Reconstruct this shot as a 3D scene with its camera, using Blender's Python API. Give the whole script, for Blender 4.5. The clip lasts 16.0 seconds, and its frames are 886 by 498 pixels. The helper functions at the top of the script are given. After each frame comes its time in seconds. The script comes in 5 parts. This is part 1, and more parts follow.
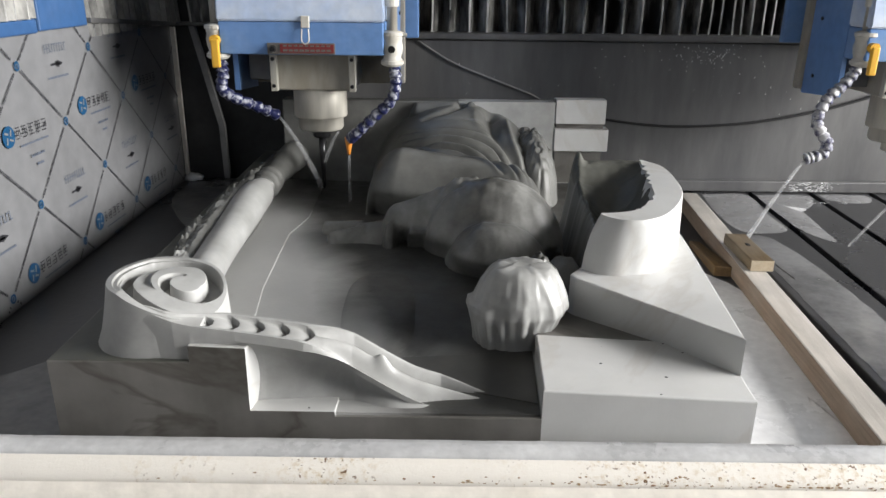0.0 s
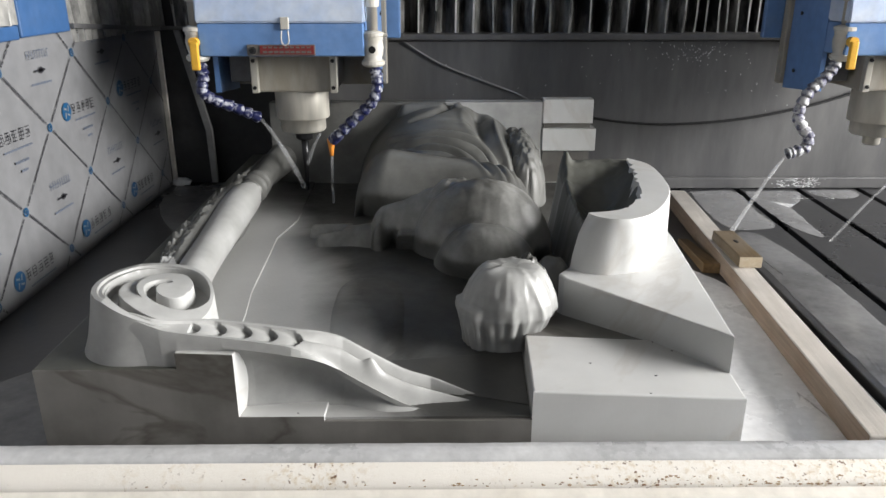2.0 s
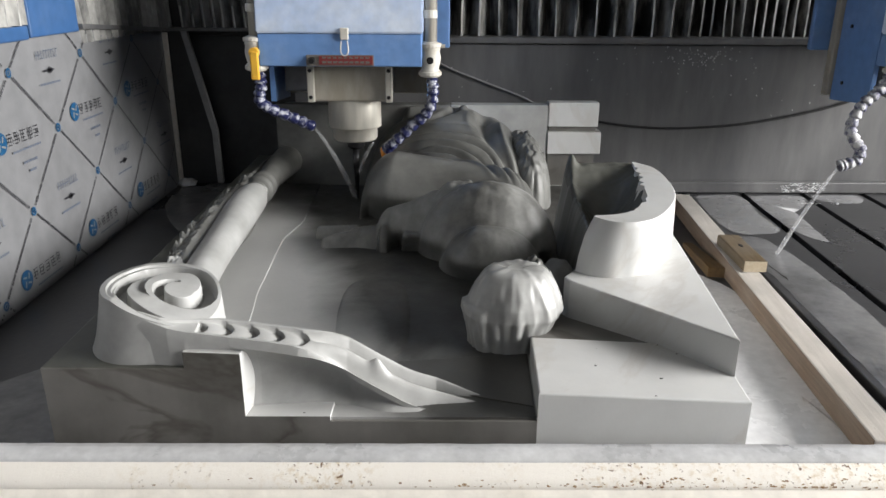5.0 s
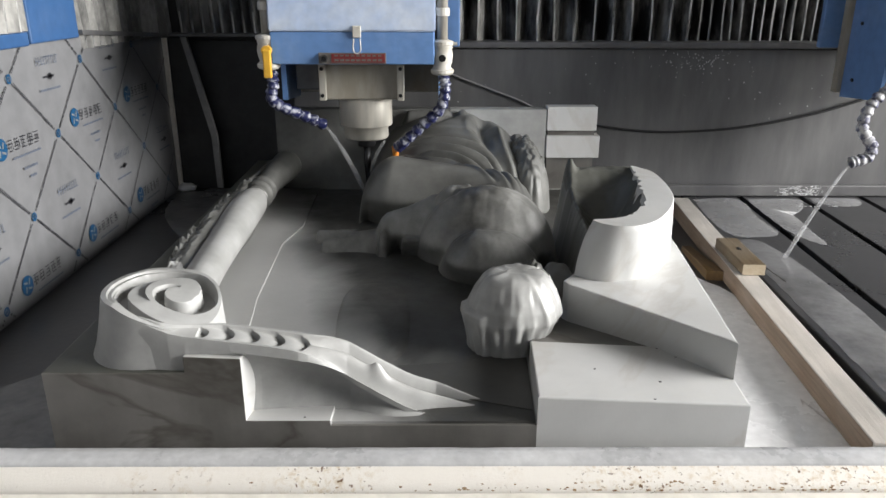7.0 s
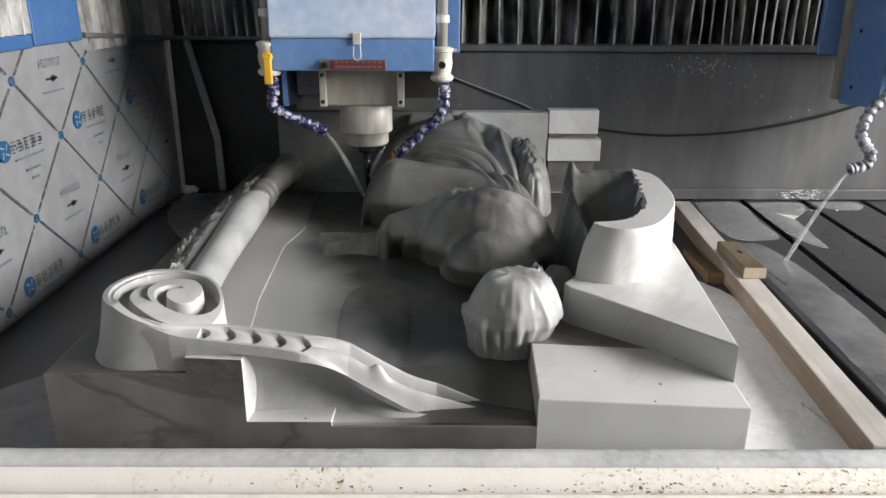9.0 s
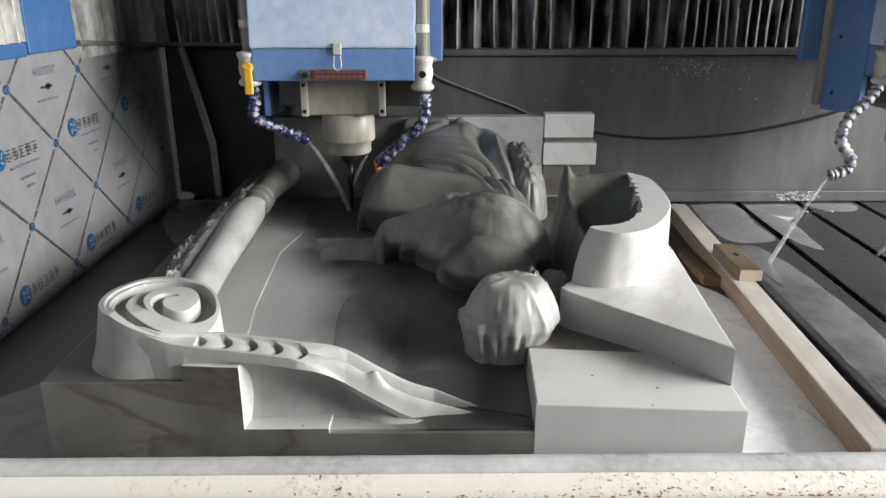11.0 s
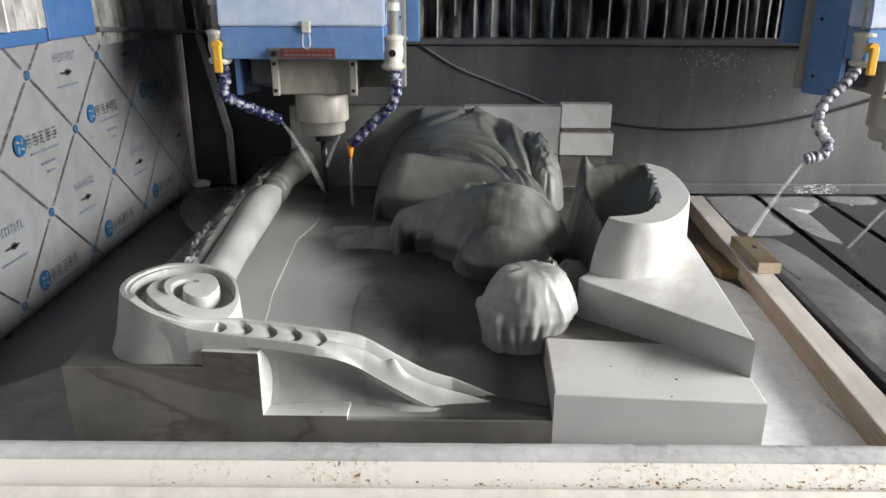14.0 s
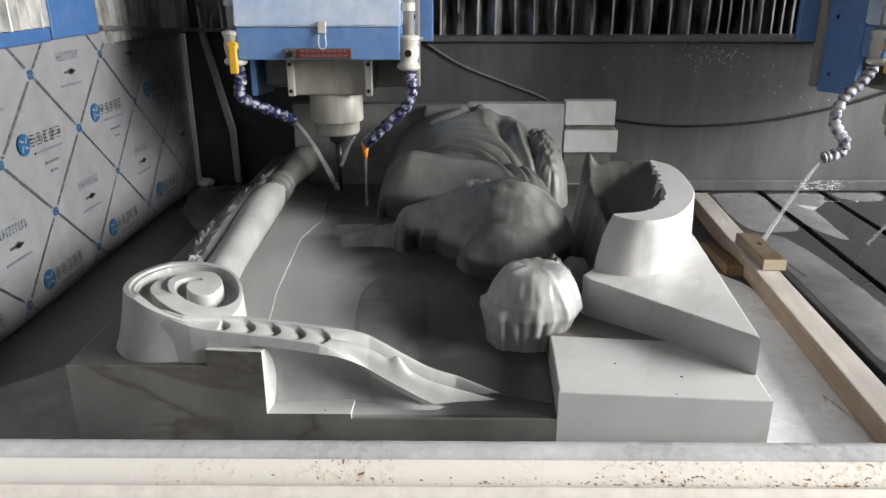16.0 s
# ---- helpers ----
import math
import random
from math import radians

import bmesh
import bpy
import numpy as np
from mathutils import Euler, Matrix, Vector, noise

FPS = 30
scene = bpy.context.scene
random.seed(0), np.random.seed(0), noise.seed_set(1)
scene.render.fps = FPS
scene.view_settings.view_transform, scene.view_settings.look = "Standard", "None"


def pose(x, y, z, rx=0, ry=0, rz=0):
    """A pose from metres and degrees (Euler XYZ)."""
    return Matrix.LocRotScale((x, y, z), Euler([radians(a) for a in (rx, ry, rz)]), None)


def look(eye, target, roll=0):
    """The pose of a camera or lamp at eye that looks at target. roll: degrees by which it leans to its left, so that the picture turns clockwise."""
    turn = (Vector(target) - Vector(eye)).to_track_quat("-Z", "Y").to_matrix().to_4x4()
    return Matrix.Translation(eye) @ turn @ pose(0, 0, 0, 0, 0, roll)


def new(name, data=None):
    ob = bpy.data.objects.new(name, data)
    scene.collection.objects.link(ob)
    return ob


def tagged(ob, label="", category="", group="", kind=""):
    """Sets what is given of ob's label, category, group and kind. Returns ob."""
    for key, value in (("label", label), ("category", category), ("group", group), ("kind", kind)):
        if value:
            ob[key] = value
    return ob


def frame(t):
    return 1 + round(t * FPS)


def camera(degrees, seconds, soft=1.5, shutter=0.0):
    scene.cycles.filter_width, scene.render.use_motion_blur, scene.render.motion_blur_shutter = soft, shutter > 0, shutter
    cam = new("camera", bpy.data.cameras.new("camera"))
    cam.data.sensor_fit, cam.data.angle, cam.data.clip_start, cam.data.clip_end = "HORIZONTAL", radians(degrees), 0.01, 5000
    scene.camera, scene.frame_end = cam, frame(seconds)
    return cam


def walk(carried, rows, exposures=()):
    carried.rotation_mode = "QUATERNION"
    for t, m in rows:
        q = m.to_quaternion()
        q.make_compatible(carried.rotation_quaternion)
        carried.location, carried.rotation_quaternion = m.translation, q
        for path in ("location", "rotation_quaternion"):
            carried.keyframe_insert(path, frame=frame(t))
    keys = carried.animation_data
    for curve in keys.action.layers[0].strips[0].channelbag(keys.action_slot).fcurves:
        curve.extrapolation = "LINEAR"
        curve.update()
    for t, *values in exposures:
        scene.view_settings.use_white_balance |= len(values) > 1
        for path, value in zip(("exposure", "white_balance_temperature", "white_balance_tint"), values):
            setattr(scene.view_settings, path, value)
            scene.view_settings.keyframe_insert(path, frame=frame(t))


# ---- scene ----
cam = camera(61.4, 16.0)
PATH = [
    (0, (0.001, 0.01, 0.516), (0.0, 1.889, -0.168), 0.7),
    (0.5, (0.004, 0.012, 0.517), (0.002, 1.888, -0.176), 0.5),
    (1, (0.005, 0.014, 0.517), (0.017, 1.89, -0.176), 0.5),
    (1.5, (0.003, 0.013, 0.517), (0.023, 1.892, -0.168), 0.2),
    (2, (0.006, 0.013, 0.517), (0.027, 1.893, -0.166), 0.0),
    (2.5, (0.006, 0.014, 0.517), (0.034, 1.892, -0.17), 0.2),
    (3, (0.004, 0.015, 0.517), (0.039, 1.892, -0.172), 0.5),
    (3.5, (0.0, 0.012, 0.517), (0.021, 1.889, -0.172), 0.3),
    (4, (0.0, 0.01, 0.517), (0.016, 1.89, -0.166), 0.4),
    (6.5, (0.003, 0.008, 0.517), (0.015, 1.891, -0.155), 0.3),
    (7, (0.001, 0.006, 0.519), (0.017, 1.892, -0.148), 0.2),
    (7.5, (0.001, 0.003, 0.519), (0.008, 1.891, -0.14), 0.1),
    (8, (0.001, 0.005, 0.518), (0.01, 1.893, -0.14), 0.3),
    (8.5, (0.003, 0.005, 0.519), (0.012, 1.893, -0.142), -0.0),
    (9, (0.002, 0.003, 0.518), (0.013, 1.892, -0.14), 0.3),
    (11.5, (0.003, 0.004, 0.521), (0.021, 1.896, -0.128), -0.2),
    (12, (0.003, 0.005, 0.519), (0.012, 1.895, -0.135), -0.2),
    (12.5, (-0.001, 0.004, 0.518), (0.011, 1.895, -0.135), -0.0),
    (13, (-0.004, 0.002, 0.518), (-0.001, 1.889, -0.145), 0.0),
    (13.5, (-0.005, 0.004, 0.517), (-0.008, 1.888, -0.153), 0.1),
    (14, (-0.007, 0.004, 0.518), (-0.017, 1.888, -0.155), 0.2),
    (14.5, (-0.003, 0.005, 0.518), (-0.004, 1.889, -0.152), 0.1),
    (15, (-0.005, 0.005, 0.517), (-0.023, 1.888, -0.156), 0.2),
    (15.5, (-0.007, 0.005, 0.517), (-0.021, 1.889, -0.156), 0.1),
    (16, (-0.006, 0.006, 0.517), (-0.028, 1.887, -0.161), -0.1),
]
walk(cam, [(t, look(*p)) for t, *p in PATH])

# ---- world and light: daylight from the wide gate in the workshop's side wall ----
world = bpy.data.worlds.new("sky_world")
scene.world = world
world.use_nodes = True
wt = world.node_tree
sky = wt.nodes.new("ShaderNodeTexSky")
sky.sky_type, sky.sun_disc, sky.sun_elevation, sky.sun_rotation = "NISHITA", False, radians(38), radians(100)
wt.links.new(sky.outputs["Color"], wt.nodes["Background"].inputs["Color"])
wt.nodes["Background"].inputs["Strength"].default_value = 0.1


def area_lamp(name, place, target, sx, sy, power, tint):
    lamp = bpy.data.lights.new(name, "AREA")
    lamp.shape, lamp.size, lamp.size_y, lamp.energy, lamp.color = "RECTANGLE", sx, sy, power, tint
    ob = new(name, lamp)
    ob.matrix_world = look(place, target)
    return ob


area_lamp("gate_daylight", (4.55, 0.05, 1.5), (0.0, 0.05, 1.5), 3.1, 1.7, 715, (1.0, 0.985, 0.965))
# added fill from behind the camera for the rim's front, no known source
area_lamp("rear_fill", (-0.6, -4.42, 2.3), (-0.6, 0.0, 2.3), 3.2, 1.5, 8, (1.0, 0.97, 0.93))
scene.view_settings.exposure = 0.0


# ---- materials ----
def nodes_of(name):
    m = bpy.data.materials.new(name)
    m.use_nodes = True
    return m, m.node_tree, m.node_tree.nodes["Principled BSDF"]


def tex(t, kind, scale, vec, **sockets):
    n = t.nodes.new(kind)
    n.inputs["Scale"].default_value = scale
    for k, v in sockets.items():
        n.inputs[k].default_value = v
    t.links.new(vec, n.inputs["Vector"])
    return n


def ramp(t, fac, stops):
    r = t.nodes.new("ShaderNodeValToRGB")
    el = r.color_ramp.elements
    while len(el) < len(stops):
        el.new(0.5)
    for e, (p, c) in zip(el, stops):
        e.position = p
        e.color = (*c, 1) if len(c) == 3 else c
    t.links.new(fac, r.inputs["Fac"])
    return r


def mix(t, fac, a, b, mode="MIX"):
    n = t.nodes.new("ShaderNodeMix")
    n.data_type, n.blend_type = "RGBA", mode
    for sock, v in ((n.inputs[0], fac), (n.inputs[6], a), (n.inputs[7], b)):
        if hasattr(v, "is_linked"):
            t.links.new(v, sock)
        else:
            sock.default_value = v if not isinstance(v, tuple) else (*v, 1)
    return n.outputs[2]


def coords(t, stretch=(1, 1, 1)):
    c = t.nodes.new("ShaderNodeTexCoord")
    m = t.nodes.new("ShaderNodeMapping")
    m.inputs["Scale"].default_value = stretch
    t.links.new(c.outputs["Object"], m.inputs["Vector"])
    return m.outputs["Vector"]


def bump(t, b, height, strength, distance=0.002):
    n = t.nodes.new("ShaderNodeBump")
    n.inputs["Strength"].default_value, n.inputs["Distance"].default_value = strength, distance
    t.links.new(height, n.inputs["Height"])
    t.links.new(n.outputs["Normal"], b.inputs["Normal"])


def worn(name, base, other, rough=0.5, rough2=None, metal=0.0, large=4.0, fine=60.0, lo=0.4, hi=0.65, relief=0.25, stretch=(1, 1, 1), coat=0.0, grain=0.35):
    """A surface of two tones: broad stains, fine grain, relief."""
    m, t, b = nodes_of(name)
    v = coords(t, stretch)
    a = tex(t, "ShaderNodeTexNoise", large, v, Detail=8.0, Roughness=0.65)
    g = tex(t, "ShaderNodeTexNoise", fine, v, Detail=4.0)
    r = ramp(t, a.outputs["Fac"], [(lo, (0, 0, 0)), (hi, (1, 1, 1))])
    col = mix(t, r.outputs["Color"], base, other)
    col = mix(t, grain, col, ramp(t, g.outputs["Fac"], [(0.3, (0.55,) * 3), (0.7, (1.0,) * 3)]).outputs["Color"], "MULTIPLY")
    t.links.new(col, b.inputs["Base Color"])
    rr = ramp(t, a.outputs["Fac"], [(lo, (rough,) * 3), (hi, ((rough2 if rough2 is not None else rough + 0.15),) * 3)])
    t.links.new(rr.outputs["Color"], b.inputs["Roughness"])
    b.inputs["Metallic"].default_value = metal
    b.inputs["Coat Weight"].default_value = coat
    bump(t, b, g.outputs["Fac"], relief)
    return m


def marble_material():
    """Wet white marble: faint grey and rusty veins, slurry film, fine cutter marks."""
    m, t, b = nodes_of("wet_white_marble")
    v = coords(t)
    cloud = tex(t, "ShaderNodeTexNoise", 3.2, v, Detail=7.0, Roughness=0.6, Distortion=0.6)
    vein = tex(t, "ShaderNodeTexNoise", 2.1, v, Detail=9.0, Roughness=0.55, Distortion=1.7)
    film = tex(t, "ShaderNodeTexNoise", 9.0, v, Detail=6.0, Roughness=0.7)
    grain = tex(t, "ShaderNodeTexNoise", 240.0, v, Detail=2.0)
    marks = tex(t, "ShaderNodeTexNoise", 160.0, coords(t, (1, 1, 0.03)), Detail=2.0)
    col = ramp(t, cloud.outputs["Fac"], [(0.3, (0.47, 0.47, 0.462)), (0.7, (0.63, 0.63, 0.618))]).outputs["Color"]
    line = ramp(t, vein.outputs["Fac"], [(0.478, (0, 0, 0)), (0.5, (1, 1, 1)), (0.525, (0, 0, 0))])
    col = mix(t, mix(t, 0.36, (0, 0, 0), line.outputs["Color"]), col, (0.42, 0.39, 0.35))
    col = mix(t, ramp(t, film.outputs["Fac"], [(0.45, (0, 0, 0)), (0.7, (0.3,) * 3)]).outputs["Color"], col, (0.60, 0.60, 0.59))
    t.links.new(col, b.inputs["Base Color"])
    t.links.new(ramp(t, film.outputs["Fac"], [(0.35, (0.28,) * 3), (0.65, (0.5,) * 3)]).outputs["Color"], b.inputs["Roughness"])
    b.inputs["Subsurface Weight"].default_value = 0.06
    b.inputs["Subsurface Radius"].default_value = (0.012, 0.011, 0.01)
    both = t.nodes.new("ShaderNodeMath")
    both.operation = "ADD"
    t.links.new(grain.outputs["Fac"], both.inputs[0])
    t.links.new(marks.outputs["Fac"], both.inputs[1])
    bump(t, b, both.outputs[0], 0.10, 0.001)
    return m


def shaded_ground_marble():
    """Sunk ground: slurry darkened by painted shade, with a painted lit strip along the shaft."""
    m, t, b = nodes_of("shaded_slurry_marble")
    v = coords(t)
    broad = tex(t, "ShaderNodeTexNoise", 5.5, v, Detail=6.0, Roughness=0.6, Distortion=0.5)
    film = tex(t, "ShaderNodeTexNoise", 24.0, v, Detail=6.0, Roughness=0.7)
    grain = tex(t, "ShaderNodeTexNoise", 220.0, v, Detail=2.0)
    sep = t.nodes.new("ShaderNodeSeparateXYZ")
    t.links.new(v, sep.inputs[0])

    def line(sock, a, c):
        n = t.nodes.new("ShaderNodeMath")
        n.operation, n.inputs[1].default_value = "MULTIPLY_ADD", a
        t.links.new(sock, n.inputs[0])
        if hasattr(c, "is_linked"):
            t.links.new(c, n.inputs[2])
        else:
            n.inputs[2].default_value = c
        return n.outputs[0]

    # painted light on the shaft's side, fading over x and y with a ragged edge
    light_reach = line(sep.outputs["X"], -3.4, line(sep.outputs["Y"], -1.1, line(broad.outputs["Fac"], 0.40, 1.0)))
    lit_strip = ramp(t, light_reach, [(0.38, (0, 0, 0)), (0.72, (1, 1, 1))])
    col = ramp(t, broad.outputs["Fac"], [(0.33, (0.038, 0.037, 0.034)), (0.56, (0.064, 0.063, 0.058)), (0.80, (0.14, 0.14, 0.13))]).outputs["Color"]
    col = mix(t, lit_strip.outputs["Color"], col, (0.44, 0.44, 0.43))
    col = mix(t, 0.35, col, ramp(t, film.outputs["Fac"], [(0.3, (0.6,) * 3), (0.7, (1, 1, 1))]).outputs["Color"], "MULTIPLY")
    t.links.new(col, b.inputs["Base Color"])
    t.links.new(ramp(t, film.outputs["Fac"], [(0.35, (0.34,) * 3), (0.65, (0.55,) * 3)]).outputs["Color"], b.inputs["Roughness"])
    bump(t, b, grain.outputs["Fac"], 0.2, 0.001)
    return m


def shaded_grimy_marble():
    """Sawn marble darkened to stand for shade, with grime, rusty veins and vertical runs."""
    m, t, b = nodes_of("shaded_grimy_sawn_marble")
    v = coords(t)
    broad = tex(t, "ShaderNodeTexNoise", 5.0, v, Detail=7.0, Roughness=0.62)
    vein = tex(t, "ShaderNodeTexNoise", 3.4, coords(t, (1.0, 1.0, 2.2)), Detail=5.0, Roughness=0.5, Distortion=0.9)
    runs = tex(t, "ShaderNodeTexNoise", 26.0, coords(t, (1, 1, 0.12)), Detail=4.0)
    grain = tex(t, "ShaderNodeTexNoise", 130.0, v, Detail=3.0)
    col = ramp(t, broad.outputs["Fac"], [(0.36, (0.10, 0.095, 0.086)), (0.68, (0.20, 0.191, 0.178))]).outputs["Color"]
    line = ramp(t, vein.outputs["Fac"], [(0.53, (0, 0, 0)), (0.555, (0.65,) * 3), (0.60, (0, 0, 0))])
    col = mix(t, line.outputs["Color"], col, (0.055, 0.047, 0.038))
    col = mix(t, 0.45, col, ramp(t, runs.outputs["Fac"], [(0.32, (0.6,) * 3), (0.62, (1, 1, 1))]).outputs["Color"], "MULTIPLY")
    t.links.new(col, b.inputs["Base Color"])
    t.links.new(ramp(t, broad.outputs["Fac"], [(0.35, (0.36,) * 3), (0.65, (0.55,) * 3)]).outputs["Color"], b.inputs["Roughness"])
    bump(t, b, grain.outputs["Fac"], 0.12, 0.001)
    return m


def wood_material(name, dark, light, scale=1.0, stain=0.7):
    m, t, b = nodes_of(name)
    v = coords(t, (1, 0.06, 1))
    g = tex(t, "ShaderNodeTexNoise", 90.0 * scale, v, Detail=6.0, Roughness=0.7, Distortion=0.8)
    s = tex(t, "ShaderNodeTexNoise", 11.0, coords(t), Detail=6.0)
    col = ramp(t, g.outputs["Fac"], [(0.3, dark), (0.7, light)]).outputs["Color"]
    col = mix(t, ramp(t, s.outputs["Fac"], [(0.4, (0, 0, 0)), (0.7, (stain,) * 3)]).outputs["Color"], col, (0.33, 0.31, 0.28))
    t.links.new(col, b.inputs["Base Color"])
    b.inputs["Roughness"].default_value = 0.6
    bump(t, b, g.outputs["Fac"], 0.4)
    return m


def plain(name, colour, rough=0.5, metal=0.0, alpha=1.0):
    m, t, b = nodes_of(name)
    g = tex(t, "ShaderNodeTexNoise", 70.0, coords(t), Detail=4.0)
    t.links.new(mix(t, 0.3, colour, ramp(t, g.outputs["Fac"], [(0.3, (0.6,) * 3), (0.7, (1, 1, 1))]).outputs["Color"], "MULTIPLY"), b.inputs["Base Color"])
    b.inputs["Roughness"].default_value, b.inputs["Metallic"].default_value, b.inputs["Alpha"].default_value = rough, metal, alpha
    return m


def water_material():
    """A thin aerated jet: milky, half clear."""
    m, t, b = nodes_of("aerated_water")
    n = tex(t, "ShaderNodeTexNoise", 40.0, coords(t, (1, 1, 0.25)), Detail=4.0)
    t.links.new(ramp(t, n.outputs["Fac"], [(0.3, (0.10,) * 3), (0.75, (0.36,) * 3)]).outputs["Color"], b.inputs["Alpha"])
    b.inputs["Base Color"].default_value = (0.72, 0.73, 0.74, 1)
    b.inputs["Roughness"].default_value = 0.25
    return m


def lip_material():
    """White paint flaking off along the lip, ochre and brown rust in the flakes."""
    m, t, b = nodes_of("rust_flecked_white_paint")
    v = coords(t)
    zone = tex(t, "ShaderNodeTexNoise", 7.0, coords(t, (1, 0.1, 0.1)), Detail=3.0)
    fleck = tex(t, "ShaderNodeTexNoise", 130.0, v, Detail=6.0, Roughness=0.7)
    pit = tex(t, "ShaderNodeTexNoise", 210.0, v, Detail=3.0)
    sep = t.nodes.new("ShaderNodeSeparateXYZ")
    t.links.new(v, sep.inputs[0])
    grow = t.nodes.new("ShaderNodeMath")
    grow.operation, grow.inputs[1].default_value = "MULTIPLY_ADD", 0.30
    t.links.new(sep.outputs["X"], grow.inputs[0])
    t.links.new(zone.outputs["Fac"], grow.inputs[2])
    mask = ramp(t, grow.outputs[0], [(0.47, (0.02,) * 3), (0.60, (1, 1, 1))])
    ochre = mix(t, 1.0, ramp(t, fleck.outputs["Fac"], [(0.50, (0, 0, 0)), (0.66, (0.7,) * 3)]).outputs["Color"], mask.outputs["Color"], "MULTIPLY")
    brown = mix(t, 1.0, ramp(t, pit.outputs["Fac"], [(0.63, (0, 0, 0)), (0.68, (1, 1, 1))]).outputs["Color"], mask.outputs["Color"], "MULTIPLY")
    col = mix(t, ochre, (0.84, 0.80, 0.735), (0.55, 0.42, 0.24))
    col = mix(t, brown, col, (0.16, 0.09, 0.04))
    t.links.new(col, b.inputs["Base Color"])
    b.inputs["Roughness"].default_value = 0.55
    bump(t, b, fleck.outputs["Fac"], 0.4, 0.002)
    return m


RIM_LIP = lip_material()
MARBLE = marble_material()
SHADED_GROUND = shaded_ground_marble()
FORM_MARBLE = worn("slurry_and_shade_marble", (0.078, 0.078, 0.073), (0.185, 0.185, 0.174), 0.34, 0.55, large=7.0, fine=40, lo=0.35, hi=0.66, relief=0.12)
LIMB_MARBLE = worn("mottled_grey_marble", (0.085, 0.084, 0.078), (0.29, 0.29, 0.277), 0.32, 0.52, large=6.5, fine=45, lo=0.35, hi=0.64, relief=0.12)
SHADED_STONE = worn("shaded_greenish_marble", (0.062, 0.064, 0.054), (0.115, 0.115, 0.10), 0.45, 0.65, large=9.0, fine=50, lo=0.35, hi=0.7, relief=0.2)
RINSED = worn("marble_under_thin_slurry", (0.30, 0.30, 0.29), (0.46, 0.46, 0.45), 0.36, 0.55, large=7.0, fine=35, lo=0.35, hi=0.7, relief=0.06)
# sawn stone turned from the gate: grime and painted shade in one colour
SHADED_GRIME = shaded_grimy_marble()
DARK_PAINT = worn("dark_grey_paint", (0.088, 0.088, 0.091), (0.168, 0.166, 0.164), 0.34, 0.55, large=7.0, fine=50, lo=0.38, hi=0.75, relief=0.06, grain=0.3, stretch=(1, 1, 0.22))
BLACK_STEEL = worn("black_steel", (0.02, 0.02, 0.021), (0.05, 0.05, 0.05), 0.45, 0.65, large=6.0)
GREY_STEEL = worn("grey_painted_steel", (0.09, 0.09, 0.092), (0.17, 0.17, 0.168), 0.45, 0.65, large=7.0)
BED_STEEL = worn("wet_bed_steel", (0.024, 0.0245, 0.027), (0.062, 0.062, 0.064), 0.26, 0.46, 0.0, large=2.6, fine=90, lo=0.42, hi=0.72, relief=0.12)
SLURRY = worn("pale_stone_slurry", (0.78, 0.78, 0.785), (0.64, 0.64, 0.65), 0.22, 0.4, large=5.0, fine=70, relief=0.1)
BLUE = worn("blue_machine_paint", (0.13, 0.25, 0.50), (0.26, 0.37, 0.58), 0.38, 0.6, large=7.0, fine=50, lo=0.5, hi=0.85, relief=0.12)
# lid blue: sky reflection painted in as paleness, plus white scuffs
PALE_BLUE = worn("sky_paled_blue_paint", (0.44, 0.54, 0.73), (0.68, 0.72, 0.78), 0.4, 0.6, large=9.0, fine=50, lo=0.4, hi=0.75, relief=0.12)
CREAM_STEEL = worn("stained_cream_steel", (0.3, 0.27, 0.22), (0.42, 0.4, 0.36), 0.45, 0.6, large=12.0, stretch=(1, 1, 0.3))
SPINDLE_STEEL = worn("dulled_spindle_steel", (0.46, 0.44, 0.39), (0.58, 0.55, 0.48), 0.4, 0.6, 0.25, large=14.0, stretch=(1, 1, 0.25))
TOOL_STEEL = plain("dark_tool_steel", (0.03, 0.03, 0.032), 0.3, 0.6)
WHITE_PLASTIC = worn("white_valve_plastic", (0.62, 0.6, 0.55), (0.45, 0.42, 0.36), 0.4, 0.6, large=30.0)
YELLOW = plain("yellow_handle_plastic", (0.72, 0.4, 0.04), 0.4)
ORANGE = plain("orange_nozzle_plastic", (0.75, 0.27, 0.04), 0.4)
HOSE_BLUE = worn("splashed_navy_hose", (0.014, 0.018, 0.075), (0.42, 0.43, 0.48), 0.3, 0.6, large=70.0, fine=150, lo=0.5, hi=0.62)
HOSE_WHITE = worn("limed_grey_hose", (0.5, 0.5, 0.51), (0.08, 0.08, 0.14), 0.45, 0.6, large=75.0, fine=150, lo=0.45, hi=0.58)
DUSTY_FOLD = worn("grey_dusted_bellows", (0.10, 0.10, 0.097), (0.55, 0.54, 0.51), 0.55, 0.8, large=11.0, fine=80, lo=0.42, hi=0.66, stretch=(1, 1, 0.4))
# darker and more saturated than the heads' blue
GANTRY_BLUE = worn("deep_blue_gantry", (0.038, 0.10, 0.235), (0.07, 0.135, 0.27), 0.4, 0.6, large=6.0, fine=50, lo=0.5, hi=0.85, relief=0.12)
OVAL = worn("dark_step_marble", (0.058, 0.057, 0.052), (0.088, 0.086, 0.080), 0.36, 0.55, large=9.0, fine=45, relief=0.12)
RUBBER = worn("dusty_black_bellows", (0.010, 0.010, 0.010), (0.36, 0.35, 0.33), 0.5, 0.75, large=16.0, fine=80, lo=0.42, hi=0.64, stretch=(1, 1, 0.45))
